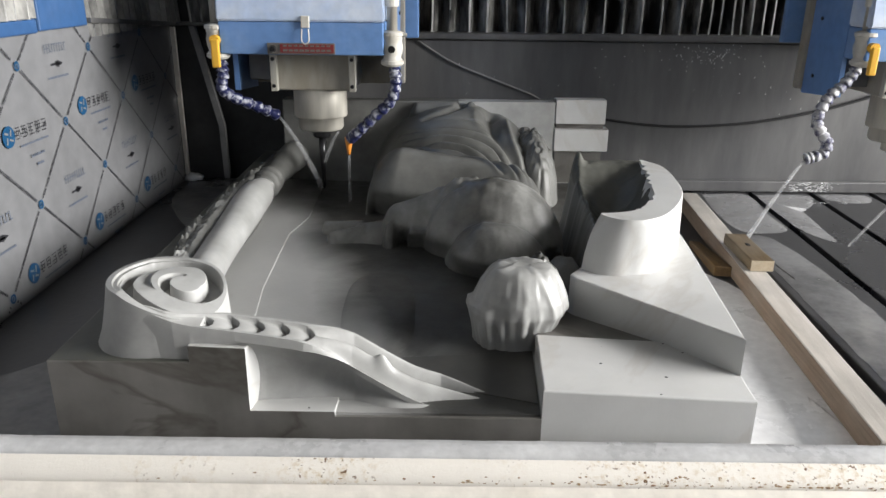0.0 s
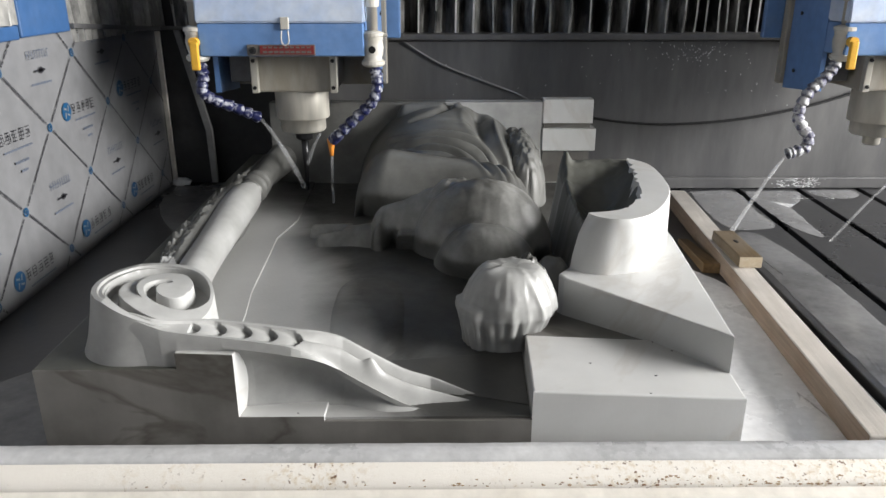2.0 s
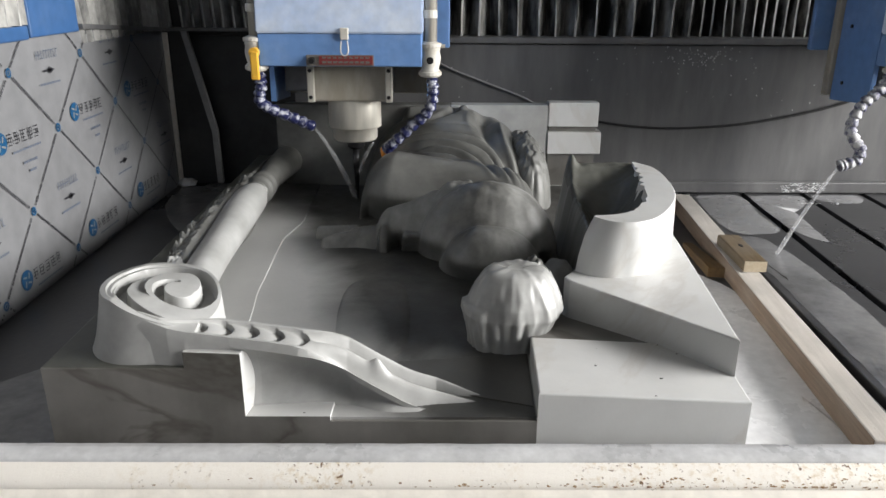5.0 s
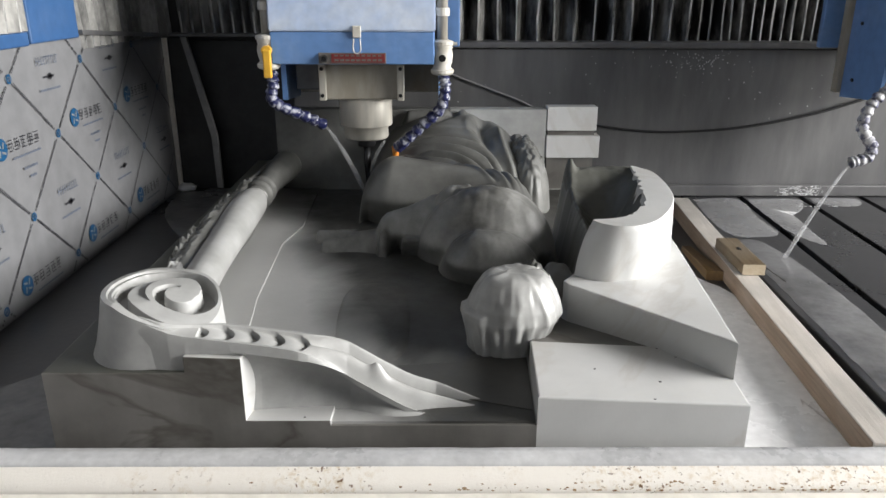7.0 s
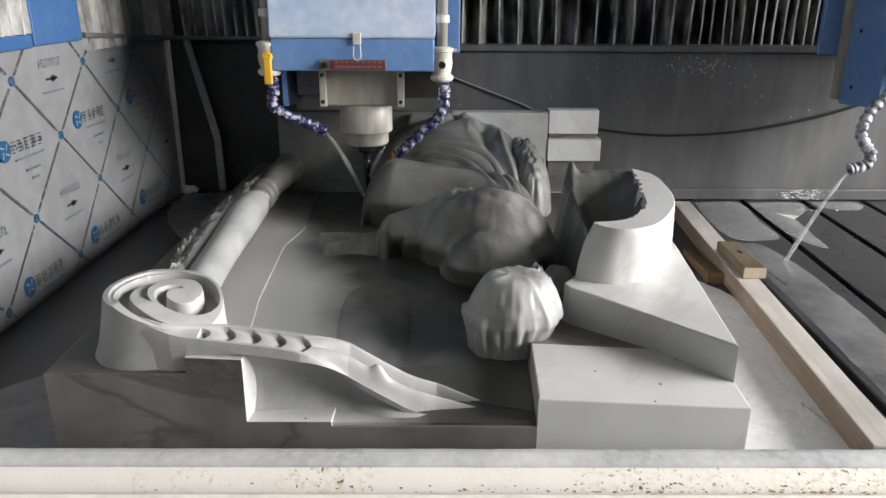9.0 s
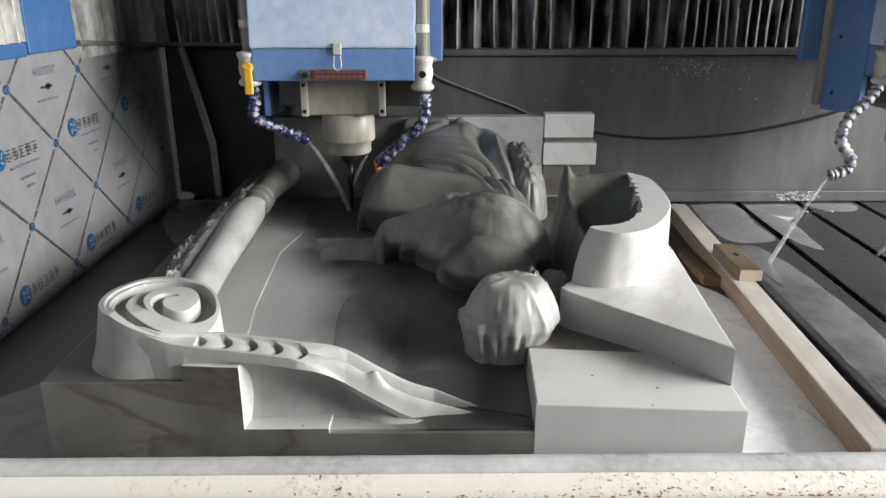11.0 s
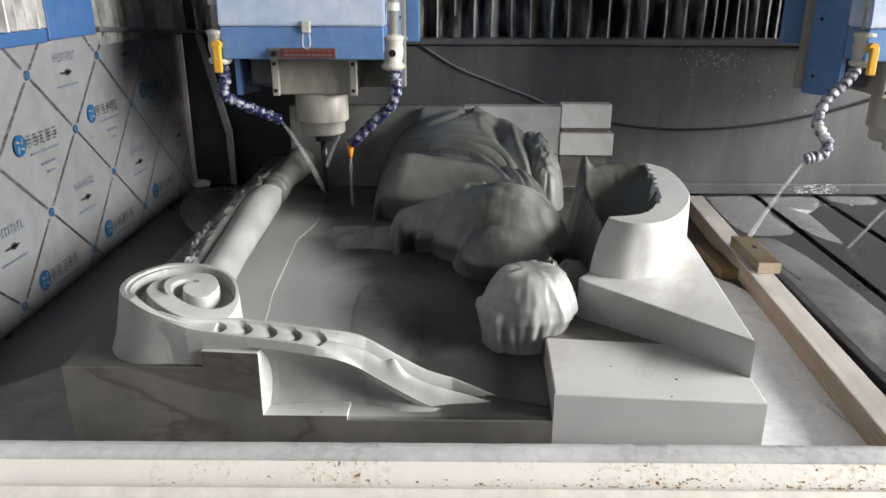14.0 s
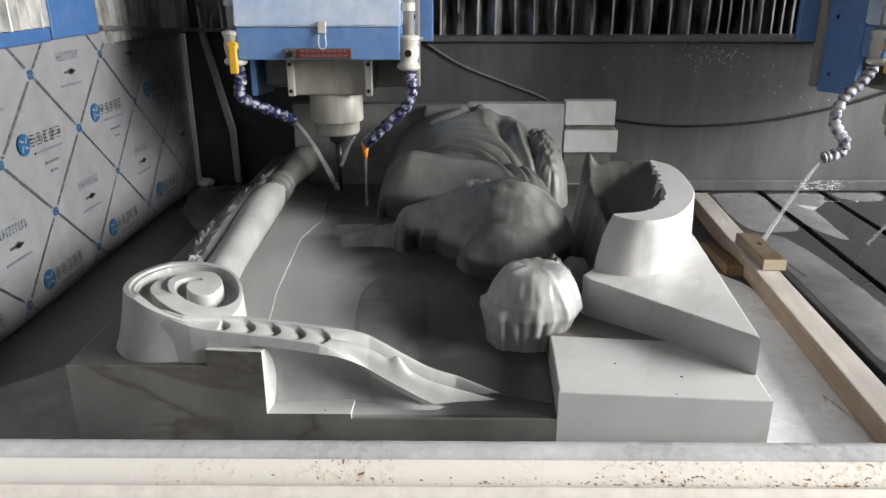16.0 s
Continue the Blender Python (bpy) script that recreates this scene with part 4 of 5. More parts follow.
        skirt = np.interp(x, [-0.285, -0.13, -0.09, -0.05, 0.0, 0.05, 0.075], [0.0, 0.0, 0.006, 0.013, 0.011, 0.004, 0.001])
        zf = max(z - 0.012, FLOOR + 0.001)
        cave = np.interp(x, [-0.272, -0.268, -0.20, -0.15, -0.10, -0.06, -0.02], [0.0, 0.003, 0.030, 0.036, 0.030, 0.012, 0.0])
        col += [(x, y - w / 2 - 0.0015, zf)]
        for f in (0.85, 0.7, 0.55, 0.4, 0.28, 0.16, 0.07, 0.0):
            foot = y - w / 2 - skirt * (1 - f) ** 2.2 + cave * math.sin(math.pi * min(1, (1 - f) * 0.85)) ** 0.8
            col.append((x, max(foot, 0.7325), FLOOR + (zf - FLOOR) * f - (0.001 if f == 0 else 0)))
        cols.append([bm.verts.new(p) for p in col])
    for a, b in zip(cols, cols[1:]):
        for i in range(len(a) - 1):
            bm.faces.new((a[i], b[i], b[i + 1], a[i + 1]))
    bm.faces.new(cols[0])
    bm.faces.new(cols[-1][::-1])
    bmesh.ops.recalc_face_normals(bm, faces=bm.faces[:])
    band_ob = part("scroll_band", bm, RINSED, stone, "ridged band with carved rings curling down", True)
    band_ob.data.set_sharp_from_angle(angle=radians(48))
    # long shaft with leaves and collars
    ys = np.linspace(0.862, 1.745, 300)
    us = np.linspace(-1, 1, 52)
    bm = bmesh.new()
    cols = []
    for y in ys:
        f = (y - 0.862) / 0.883
        xc = -0.375 + 0.034 * max(0, 1 - f / 0.42) ** 1.3
        r = 0.024 + 0.008 * math.sin(math.pi * min(1, f * 1.15)) + 0.005 * math.exp(-((y - 1.505) / 0.009) ** 2) + 0.004 * math.exp(-((y - 1.535) / 0.006) ** 2) - 0.008 * min(1, max(0, (y - 1.42) / 0.06)) + 0.003 * math.exp(-((y - 1.36) / 0.05) ** 2)
        h = 0.088 + 0.008 * math.sin(math.pi * f) + 0.006 * math.exp(-((y - 1.505) / 0.009) ** 2) + 0.005 * math.exp(-((y - 1.535) / 0.006) ** 2)
        col = []
        for u in us:
            prof = math.sqrt(max(0, 1 - abs(u) ** 2.05))
            leaf = 0.0
            k = 1.05 * max(0.0, -u + 0.12) * min(1, 2.5 * (1 - f)) + 1.5 * max(0, 1 - (y - 0.862) / 0.13)
            if k > 0:
                leaf = k * (0.022 * noise.noise((u * 2.6, y * 42, 2)) + 0.020 * (0.35 - abs(noise.noise((u * 5, y * 70, 7)))) + 0.009 * noise.noise((u * 12, y * 190, 4)))
            if u > 0.0 and y > 0.98:
                leaf += 0.002 * noise.noise((u * 2, y * 20, 1))
            col.append(bm.verts.new((xc - 0.017 + r * u * 1.05 - 0.012 * (u < 0) * abs(u) * (1 - f), y, FLOOR - 0.003 + 0.86 * h * prof + leaf * (prof > 0.05))))
        cols.append(col)
    for a, b in zip(cols, cols[1:]):
        for i in range(len(us) - 1):
            bm.faces.new((a[i], b[i], b[i + 1], a[i + 1]))
    bm.faces.new(cols[0][::-1])
    bm.faces.new(cols[-1])
    bmesh.ops.recalc_face_normals(bm, faces=bm.faces[:])
    # fringe darkened for slurry and the shaft's shaded side; near leaves stay pale
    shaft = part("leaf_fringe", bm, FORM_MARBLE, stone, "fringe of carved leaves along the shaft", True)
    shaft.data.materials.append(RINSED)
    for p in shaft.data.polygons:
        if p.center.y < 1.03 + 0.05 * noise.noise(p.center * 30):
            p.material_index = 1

    def girth(f):
        return 0.0262 + 0.006 * math.exp(-((f - 0.82) / 0.22) ** 2) - 0.008 * max(0.0, f - 0.93) / 0.07

    core = smooth_line([(-0.331, 0.855, 0.116), (-0.335, 0.94, 0.114), (-0.347, 1.06, 0.111), (-0.357, 1.20, 0.109), (-0.366, 1.35, 0.109), (-0.367, 1.475, 0.110)], 90)
    part("shaft_core", tube(core, girth, 36), RINSED, stone, "smooth round pale shaft", True)

    def neck_girth(f):
        rings = 0.0065 * math.exp(-((f - 0.10) / 0.030) ** 2) + 0.0055 * math.exp(-((f - 0.24) / 0.025) ** 2)
        return 0.0245 + rings + 0.014 * max(0.0, f - 0.3) + 0.0012 * noise.noise((f * 9, 0, 3))

    neck_line = smooth_line([(-0.367, 1.472, 0.110), (-0.366, 1.56, 0.111), (-0.362, 1.65, 0.113), (-0.354, 1.744, 0.116)], 80)
    # shade at the rear goes into the neck's darker colour with the slurry
    part("shaft_neck", tube(neck_line, neck_girth, 36), FORM_MARBLE, stone, "collared neck of the shaft, darkened by slurry and painted shade", True)
    part("sunk_ground", prism([(-0.385, 1.0), (-0.305, 0.80), (-0.20, 0.797), (-0.20, 0.7335), (0.1125, 0.7335), (0.12, 0.90), (0.165, 1.022), (0.26, 1.07), (0.33, 1.17), (0.35, 1.34), (0.386, 1.38), (0.393, 1.744), (-0.385, 1.744)], FLOOR - 0.01, FLOOR + 0.0012, 0), SHADED_GROUND, stone, "sunk ground with grey slurry and painted shade")
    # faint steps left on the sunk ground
    part("ground_step", prism([(-0.38, 0.90), (-0.30, 0.80), (-0.262, 0.80), (-0.268, 0.99), (-0.279, 1.08), (-0.290, 1.34), (-0.270, 1.45), (-0.28, 1.744), (-0.38, 1.744)], FLOOR - 0.004, FLOOR + 0.004, 0.001), SHADED_GROUND, stone)
    xs, ys = np.arange(-0.17, 0.02, 0.005), np.arange(0.84, 1.18, 0.005)
    X, Y = np.meshgrid(xs, ys, indexing="ij")
    Z = FLOOR - 0.001 + bell(X, Y, -0.092, 1.005, 0.056, 0.148, 0.006, 0.05, 3.0)
    part("ground_oval", grid_mesh(X, Y, Z, Z > FLOOR - 0.0005), SHADED_GROUND, stone, "flat oval left on the ground", True)
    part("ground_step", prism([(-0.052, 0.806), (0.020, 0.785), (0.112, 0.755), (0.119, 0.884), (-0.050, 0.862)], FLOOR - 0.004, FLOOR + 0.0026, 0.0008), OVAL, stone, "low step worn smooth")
    # fluted shell boss
    bm = bmesh.new()
    sides, rows = 168, 46
    bxc, byc, zb, zt = 0.105, 0.930, FLOOR - 0.004, 0.159
    rings = []
    for i in range(rows + 1):
        f = i / rows
        ring = []
        for k in range(sides):
            a = 2 * math.pi * k / sides
            body = np.interp(f, [0, 0.15, 0.32, 0.48, 0.64, 0.78, 0.89, 0.96, 1.0], [0.84, 0.88, 0.94, 1.0, 0.97, 0.87, 0.75, 0.66, 0.57])
            right = max(0.0, math.cos(a)) * max(0.0, 0.5 - f) * 0.62
            facet = 0.020 * math.sin(a * 5 + 2 * math.sin(a * 2 + 1)) * min(1.0, f * 1.6) + (0.012 * ease((f - 0.42) / 0.05) * ease((0.72 - f) / 0.25)) * (0.6 + 0.4 * math.sin(a * 7 + 1))
            dent = 0.075 * noise.noise((1.9 * math.cos(a), 1.9 * math.sin(a), f * 2.2 + 3)) + 0.060 * (0.25 - abs(noise.noise((3.4 * math.cos(a), 3.4 * math.sin(a), f * 2.4 + 7)))) + 0.022 * noise.noise((8 * math.cos(a), 8 * math.sin(a), f * 5))
            dent *= 1 - 0.8 * ease((f - 0.80) / 0.2)
            low = min(1.0, max(0.0, (0.50 + 0.08 * math.sin(a * 3) - f) / 0.14))
            flute = 0.046 * low * (abs(math.sin(a * 15 + 1.5 * math.sin(a * 2))) - 0.6)
            left = min(1.0, max(0.0, (0.62 - abs((a - 3.45 + math.pi) % (2 * math.pi) - math.pi)) / 0.12)) * min(1.0, max(0.0, (0.60 - f) / 0.03))
            g = body * (1 - right) * (1 + facet + dent + flute) + 0.13 * left
            ring.append(bm.verts.new((bxc + 0.064 * g * math.cos(a), byc + 0.058 * g * math.sin(a), zb + (zt - zb) * f + 0.003 * noise.noise((3 * math.cos(a), 3 * math.sin(a), 5)) * f)))
        rings.append(ring)
    for g in (0.38, 0.2):
        rings.append([bm.verts.new((bxc + 0.064 * g * math.cos(2 * math.pi * k / sides), byc + 0.058 * g * math.sin(2 * math.pi * k / sides), zt + 0.002 + 0.005 * noise.noise((5 * g * math.cos(2 * math.pi * k / sides), 5 * g * math.sin(2 * math.pi * k / sides), 1)))) for k in range(sides)])
    for p, q in zip(rings, rings[1:]):
        for k in range(sides):
            bm.faces.new((p[k], p[(k + 1) % sides], q[(k + 1) % sides], q[k]))
    bm.faces.new(rings[-1])
    bmesh.ops.recalc_face_normals(bm, faces=bm.faces[:])
    boss = part("shell_boss", bm, RINSED, stone, "glossy faceted shell with a fluted foot", True)
    xs, ys = np.arange(0.085, 0.185, 0.0016), np.arange(0.935, 1.00, 0.0016)
    X, Y = np.meshgrid(xs, ys, indexing="ij")
    Z = FLOOR + bell(X, Y, 0.128, 0.968, 0.046, 0.022, 0.112) * (0.94 + 0.12 * rough(X, Y, 70, 5.0, 3))
    part("frill", grid_mesh(X, Y, Z, Z > FLOOR + 0.002), FORM_MARBLE, boss, "ragged grey frill behind the shell", True)
    # reclining draped form, roughed out
    xs, ys = np.arange(-0.245, 0.262, 0.0020), np.arange(1.03, 1.752, 0.0024)
    X, Y = np.meshgrid(xs, ys, indexing="ij")
    R = rough(X, Y, 14, 1.0, 4)
    torso = bell(X, Y, 0.030, 1.75, 0.200, 0.325, 0.192, 0.0, 2.1)
    roll = limb(X, Y, (-0.080, 1.490), (0.125, 1.450), 0.080, 0.078, 0.142, 0.118)

    def stroke(points, width, taper=0.25):
        """Closeness (0..1) to a bent line in plan, fading at its ends."""
        line = smooth_line([(x, y, 0) for x, y in points], 26)
        best, where = np.full(X.shape, 9.0), np.zeros(X.shape)
        for n, (p, q) in enumerate(zip(line, line[1:])):
            d = q - p
            f = np.clip(((X - p.x) * d.x + (Y - p.y) * d.y) / d.length_squared, 0, 1)
            gap = np.hypot(X - p.x - f * d.x, Y - p.y - f * d.y)
            where = np.where(gap < best, (n + f) / 25, where)
            best = np.minimum(best, gap)
        return np.exp(-(best / width) ** 2) * np.clip(np.minimum(where, 1 - where) / taper, 0, 1) ** 0.6

    pleats = ([(-0.100, 1.640), (-0.040, 1.602), (0.010, 1.588), (0.057, 1.581), (0.093, 1.573), (0.128, 1.552), (0.160, 1.500), (0.175, 1.42)],
              [(-0.090, 1.604), (-0.039, 1.574), (0.021, 1.560), (0.080, 1.549), (0.115, 1.528), (0.145, 1.470), (0.168, 1.41)],
              [(-0.085, 1.580), (-0.045, 1.553), (0.010, 1.539), (0.060, 1.524), (0.102, 1.500), (0.135, 1.440), (0.15, 1.40)],
              [(-0.065, 1.553), (-0.015, 1.526), (0.043, 1.508), (0.087, 1.470), (0.118, 1.416)],
              [(-0.02, 1.640), (0.03, 1.625), (0.070, 1.618), (0.10, 1.610)])
    folds = -0.004 * stroke([(-0.09, 1.62), (0.02, 1.575), (0.12, 1.53)], 0.03)
    for n, points in enumerate(pleats):
        folds = folds - (0.0150 if n < 4 else 0.005) * stroke(points, 0.0050)
        folds = folds + (0.0070 if n < 4 else 0.002) * stroke([(x + 0.002, y - 0.013) for x, y in points], 0.0075)
    lapel = -0.027 * stroke([(0.106, 1.75), (0.104, 1.68), (0.106, 1.62), (0.130, 1.575), (0.167, 1.535)], 0.0165, 0.15)
    lapel = lapel + 0.011 * stroke([(0.142, 1.72), (0.140, 1.66), (0.146, 1.605), (0.160, 1.570), (0.174, 1.535)], 0.0075, 0.2)
    lapel = lapel + 0.003 * stroke([(0.070, 1.71), (0.066, 1.66), (0.070, 1.60), (0.10, 1.570)], 0.008, 0.2)
    lapel = lapel - 0.020 * stroke([(-0.050, 1.650), (0.000, 1.672), (0.030, 1.705), (0.045, 1.745)], 0.010, 0.2)
    neck = limb(X, Y, (-0.06, 1.735), (0.06, 1.73), 0.04, 0.035, 0.196, 0.200)
    tuft = bell(X, Y, 0.191, 1.670, 0.060, 0.145, 0.143, 0.12, 2.0)
    curls = np.zeros(X.shape)
    rng = random.Random(15)
    for _ in range(75):
        lx, ly, lr = rng.uniform(0.138, 0.246), rng.uniform(1.52, 1.75), rng.uniform(0.008, 0.014)
        d = np.hypot(X - lx, (Y - ly) * 0.75) / lr
        curls = np.maximum(curls, 0.017 * np.sqrt(np.clip(1 - d * d, 0, None)) - 0.008 * np.exp(-(d / 0.35) ** 2))
    tuft = tuft + (curls + 0.006 * rough(X, Y, 90, 2.0, 2) - 0.006) * (tuft > 0.02)
    upper = bell(X, Y, 0.088, 1.242, 0.124, 0.086, 0.144, -0.20, 2.2)
    lower = bell(X, Y, 0.090, 1.170, 0.086, 0.078, 0.094, 0.1, 2.1)
    crest = limb(X, Y, (0.02, 1.280), (0.155, 1.230), 0.032, 0.03, 0.132, 0.112)
    sleeve = limb(X, Y, (-0.082, 1.310), (0.03, 1.290), 0.034, 0.058, 0.078, 0.128)
    cuff = limb(X, Y, (-0.098, 1.335), (-0.094, 1.285), 0.015, 0.015, 0.055, 0.053)
    palm = limb(X, Y, (-0.150, 1.322), (-0.098, 1.312), 0.022, 0.026, 0.036, 0.047)
    f1 = limb(X, Y, (-0.222, 1.352), (-0.150, 1.334), 0.0085, 0.013, 0.030, 0.038)
    f2 = limb(X, Y, (-0.205, 1.302), (-0.145, 1.312), 0.0085, 0.013, 0.026, 0.036)
    shelf = bell(X, Y, -0.018, 1.268, 0.046, 0.030, 0.050, 0.0, 14.0)
    nub = bell(X, Y, 0.188, 1.075, 0.03, 0.04, 0.065, 0.5) * (1 + 0.2 * R)
    Z = blend([torso, roll, neck], 0.012)
    Z = Z + (lapel + folds) * (Z > 0.06)
    arm = blend([upper, lower, crest, sleeve], 0.036) + (0.004 * R + 0.0016 * rough(X, Y, 48, 8.0, 3)) * (upper + lower + sleeve > 0.02)
    body = Z
    arm = arm + (arm > 0.03) * (-0.0035 * stroke([(0.045, 1.30), (0.030, 1.26), (0.034, 1.20)], 0.006) + 0.003 * stroke([(0.00, 1.315), (-0.02, 1.28), (-0.015, 1.25)], 0.007))
    arm = np.maximum.reduce([arm, cuff, palm, f1, f2, shelf])
    arm = arm + bell(X, Y, 0.050, 1.290, 0.034, 0.012, 0.009) * (1 + 0.9 * rough(X, Y, 60, 2.0, 2)) * (arm > 0.09)

    def eased(Z):
        for _ in range(1):
            P = np.pad(Z, 1, mode="edge")
            Z = (P[:-2, 1:-1] + P[2:, 1:-1] + P[1:-1, :-2] + P[1:-1, 2:] + 2 * P[1:-1, 1:-1]) / 6
        return FLOOR - 0.004 + Z
    Z = eased(tuft)
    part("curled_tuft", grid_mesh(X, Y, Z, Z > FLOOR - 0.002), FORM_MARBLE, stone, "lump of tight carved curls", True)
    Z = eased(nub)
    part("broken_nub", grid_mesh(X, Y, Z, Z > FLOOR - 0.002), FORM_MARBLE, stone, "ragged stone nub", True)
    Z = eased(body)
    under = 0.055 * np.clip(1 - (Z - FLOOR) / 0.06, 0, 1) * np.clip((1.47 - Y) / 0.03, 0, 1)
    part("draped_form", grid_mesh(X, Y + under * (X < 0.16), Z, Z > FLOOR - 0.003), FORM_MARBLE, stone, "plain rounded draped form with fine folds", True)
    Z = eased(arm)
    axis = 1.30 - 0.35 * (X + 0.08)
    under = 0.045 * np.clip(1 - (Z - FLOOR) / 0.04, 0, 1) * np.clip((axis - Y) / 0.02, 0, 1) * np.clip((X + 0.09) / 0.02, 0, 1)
    part("outstretched_limb", grid_mesh(X, Y + under, Z, Z > FLOOR - 0.003), LIMB_MARBLE, stone, "smooth rounded limb, paler grey", True)
    # stone chips
    rng = random.Random(6)
    for x, y, z in ((0.20, 0.845, 0.0845), (0.262, 0.775, 0.0825), (0.245, 0.735, 0.083), (-0.148, 0.737, 0.0592), (0.275, 0.852, 0.0812), (-0.25, 0.97, 0.0592), (0.282, 0.862, 0.0812), (0.292, 0.858, 0.0806), (0.19, 0.80, 0.0858), (0.30, 0.84, 0.0803), (-0.115, 0.735, 0.0535)):
        bm = bmesh.new()
        for v in bmesh.ops.create_icosphere(bm, subdivisions=1, radius=rng.uniform(0.0008, 0.0014))["verts"]:
            v.co = Vector((v.co.x * 1.6 + x, v.co.y + y, v.co.z * 0.6 + z))
        thing("stone_chip", bm, CABLE_BLACK, "tiny dark grit crumb on the marble", "chip", group="grit crumbs")
    return stone


marble_relief()


# ---- loose timber beside the block ----
def timber():
    turn = -math.atan(0.0745)
    bm = box(0, 0.041, 0, 1.03, 0.0005, 0.036, 0.002)
    b = new("timber_beam", mesh_of("timber_beam", bm, BEAM_WOOD))
    # brown side away from the gate, darkened to stand for its shade
    b.data.materials.append(SHADE_SIDE)
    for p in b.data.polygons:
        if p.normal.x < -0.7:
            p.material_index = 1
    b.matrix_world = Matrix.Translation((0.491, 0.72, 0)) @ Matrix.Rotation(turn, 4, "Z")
    tagged(b, "long wet pine beam lying on the slotted bed", "timber beam")
    o = empty("wood_offcut", (0.541, 1.232, 0.0365), "short brown offcut lying across the pine beam", "wood offcut")
    o.rotation_euler = (0, 0, -0.03)
    part("body", box(0, 0.040, 0.002, 0.150, 0, 0.020, 0.002), BLOCK_WOOD, o)
    part("sawn_end", box(0.0005, 0.0395, 0.0, 0.0018, 0.0005, 0.0195, 0), PALE_END, o, "pale sawn end")
    bm = bmesh.new()
    for v in bmesh.ops.create_icosphere(bm, subdivisions=2, radius=0.006)["verts"]:
        v.co = Vector((v.co.x * 0.7 + 0.022, v.co.y * 1.5 + 0.085, v.co.z * 0.12 + 0.0203))
    part("knot", bm, CABLE_BLACK, o, "dark knot")
    w = empty("wood_wedge", (0.522, 1.30, 0.0005), "amber-brown wooden wedge on the bed beside the beam", "wood wedge")
    w.rotation_euler = (0, 0, 0.03)
    part("body", prism([(-0.018, 0.0), (0.014, -0.006), (0.010, 0.16), (-0.008, 0.165)], 0, 0.0, 0.002, top=lambda x, y: 0.019 if y < 0.1 else 0.011), AMBER_WOOD, w)


timber()


def wet_bed():
    """Slurry left lying on the bed, thin and uneven."""
    def puddle(name, plan, z, mat, label):
        bm = bmesh.new()
        c = Vector((sum(p[0] for p in plan) / len(plan), sum(p[1] for p in plan) / len(plan), 0))
        line = smooth_line([(x, y, 0) for x, y in plan] + [(*plan[0], 0)], 80)[:-1]
        rings = []
        for f in (1.0, 0.97, 0.9, 0.5):
            rings.append([bm.verts.new(((c + (p - c) * f).x + 0.004 * noise.noise(p * 30), (c + (p - c) * f).y + 0.004 * noise.noise(p * 30 + Vector((3, 0, 0))), z * (1 - f * f) * 3 * 0.3 + 0.0004)) for p in line])
        for a, b in zip(rings, rings[1:]):
            for k in range(len(line)):
                bm.faces.new((a[k], a[(k + 1) % len(line)], b[(k + 1) % len(line)], b[k]))
        bm.faces.new(rings[-1])
        bmesh.ops.recalc_face_normals(bm, faces=bm.faces[:])
        thing(name, bm, mat, label, "puddle", group="slurry puddles", kind="stuff", smooth=True)
    puddle("slurry_puddle", [(0.34, 0.684), (0.50, 0.684), (0.508, 0.80), (0.525, 1.0), (0.537, 1.12), (0.527, 1.24), (0.47, 1.33), (0.37, 1.34), (0.34, 0.9)], 0.002, SLURRY, "pale wet stone slurry between the block and the pine beam")
    puddle("slurry_puddle", [(0.66, 1.86), (0.775, 1.86), (0.765, 1.70), (0.76, 1.58), (0.70, 1.55), (0.65, 1.57), (0.645, 1.7)], 0.002, THIN_SLURRY, "pale slurry film drying between bed slots")
    puddle("slurry_puddle", [(0.80, 1.86), (0.93, 1.86), (0.91, 1.78), (0.86, 1.72), (0.845, 1.60), (0.83, 1.50), (0.795, 1.56), (0.79, 1.7)], 0.002, THIN_SLURRY, "pale slurry film drying between bed slots")
    puddle("slurry_puddle", [(0.965, 1.87), (1.08, 1.87), (1.07, 1.81), (1.02, 1.79), (0.97, 1.82)], 0.002, THIN_SLURRY, "pale slurry film by the splash wall")
    puddle("slurry_puddle", [(-0.685, 0.69), (-0.435, 0.69), (-0.435, 0.85), (-0.45, 1.0), (-0.52, 0.97), (-0.60, 0.90), (-0.68, 0.80)], 0.002, FAINT_SLURRY, "grey slurry film in the bed's corner")
    puddle("slurry_puddle", [(0.605, 0.69), (0.608, 0.85), (0.617, 1.05), (0.629, 1.28), (0.642, 1.50), (0.700, 1.52), (0.724, 1.30), (0.714, 1.0), (0.70, 0.69)], 0.002, FAINT_SLURRY, "thin grey slurry film between bed slots")
    puddle("slurry_puddle", [(-0.67, 1.93), (-0.47, 1.93), (-0.45, 1.70), (-0.455, 1.45), (-0.56, 1.55), (-0.66, 1.75)], 0.002, FAINT_SLURRY, "thin grey slurry film by the corner bracket")
    rng = random.Random(3)
    bm = bmesh.new()
    for _ in range(190):
        x, z = rng.uniform(0.895, 1.0) + rng.gauss(0, 0.012), rng.uniform(0.0, 0.027)
        made = bmesh.ops.create_icosphere(bm, subdivisions=1, radius=rng.uniform(0.0004, 0.0010))["verts"]
        for v in made:
            v.co = Vector((v.co.x * rng.uniform(2, 6) + x, v.co.y * 0.5 + 1.8845 - 0.1 * (z < 0.002), v.co.z * 0.7 + z + 0.002))
    thing("water_splash", bm, FOAM, "sparkling water splash at the splash wall's foot", "splash", kind="stuff")


wet_bed()


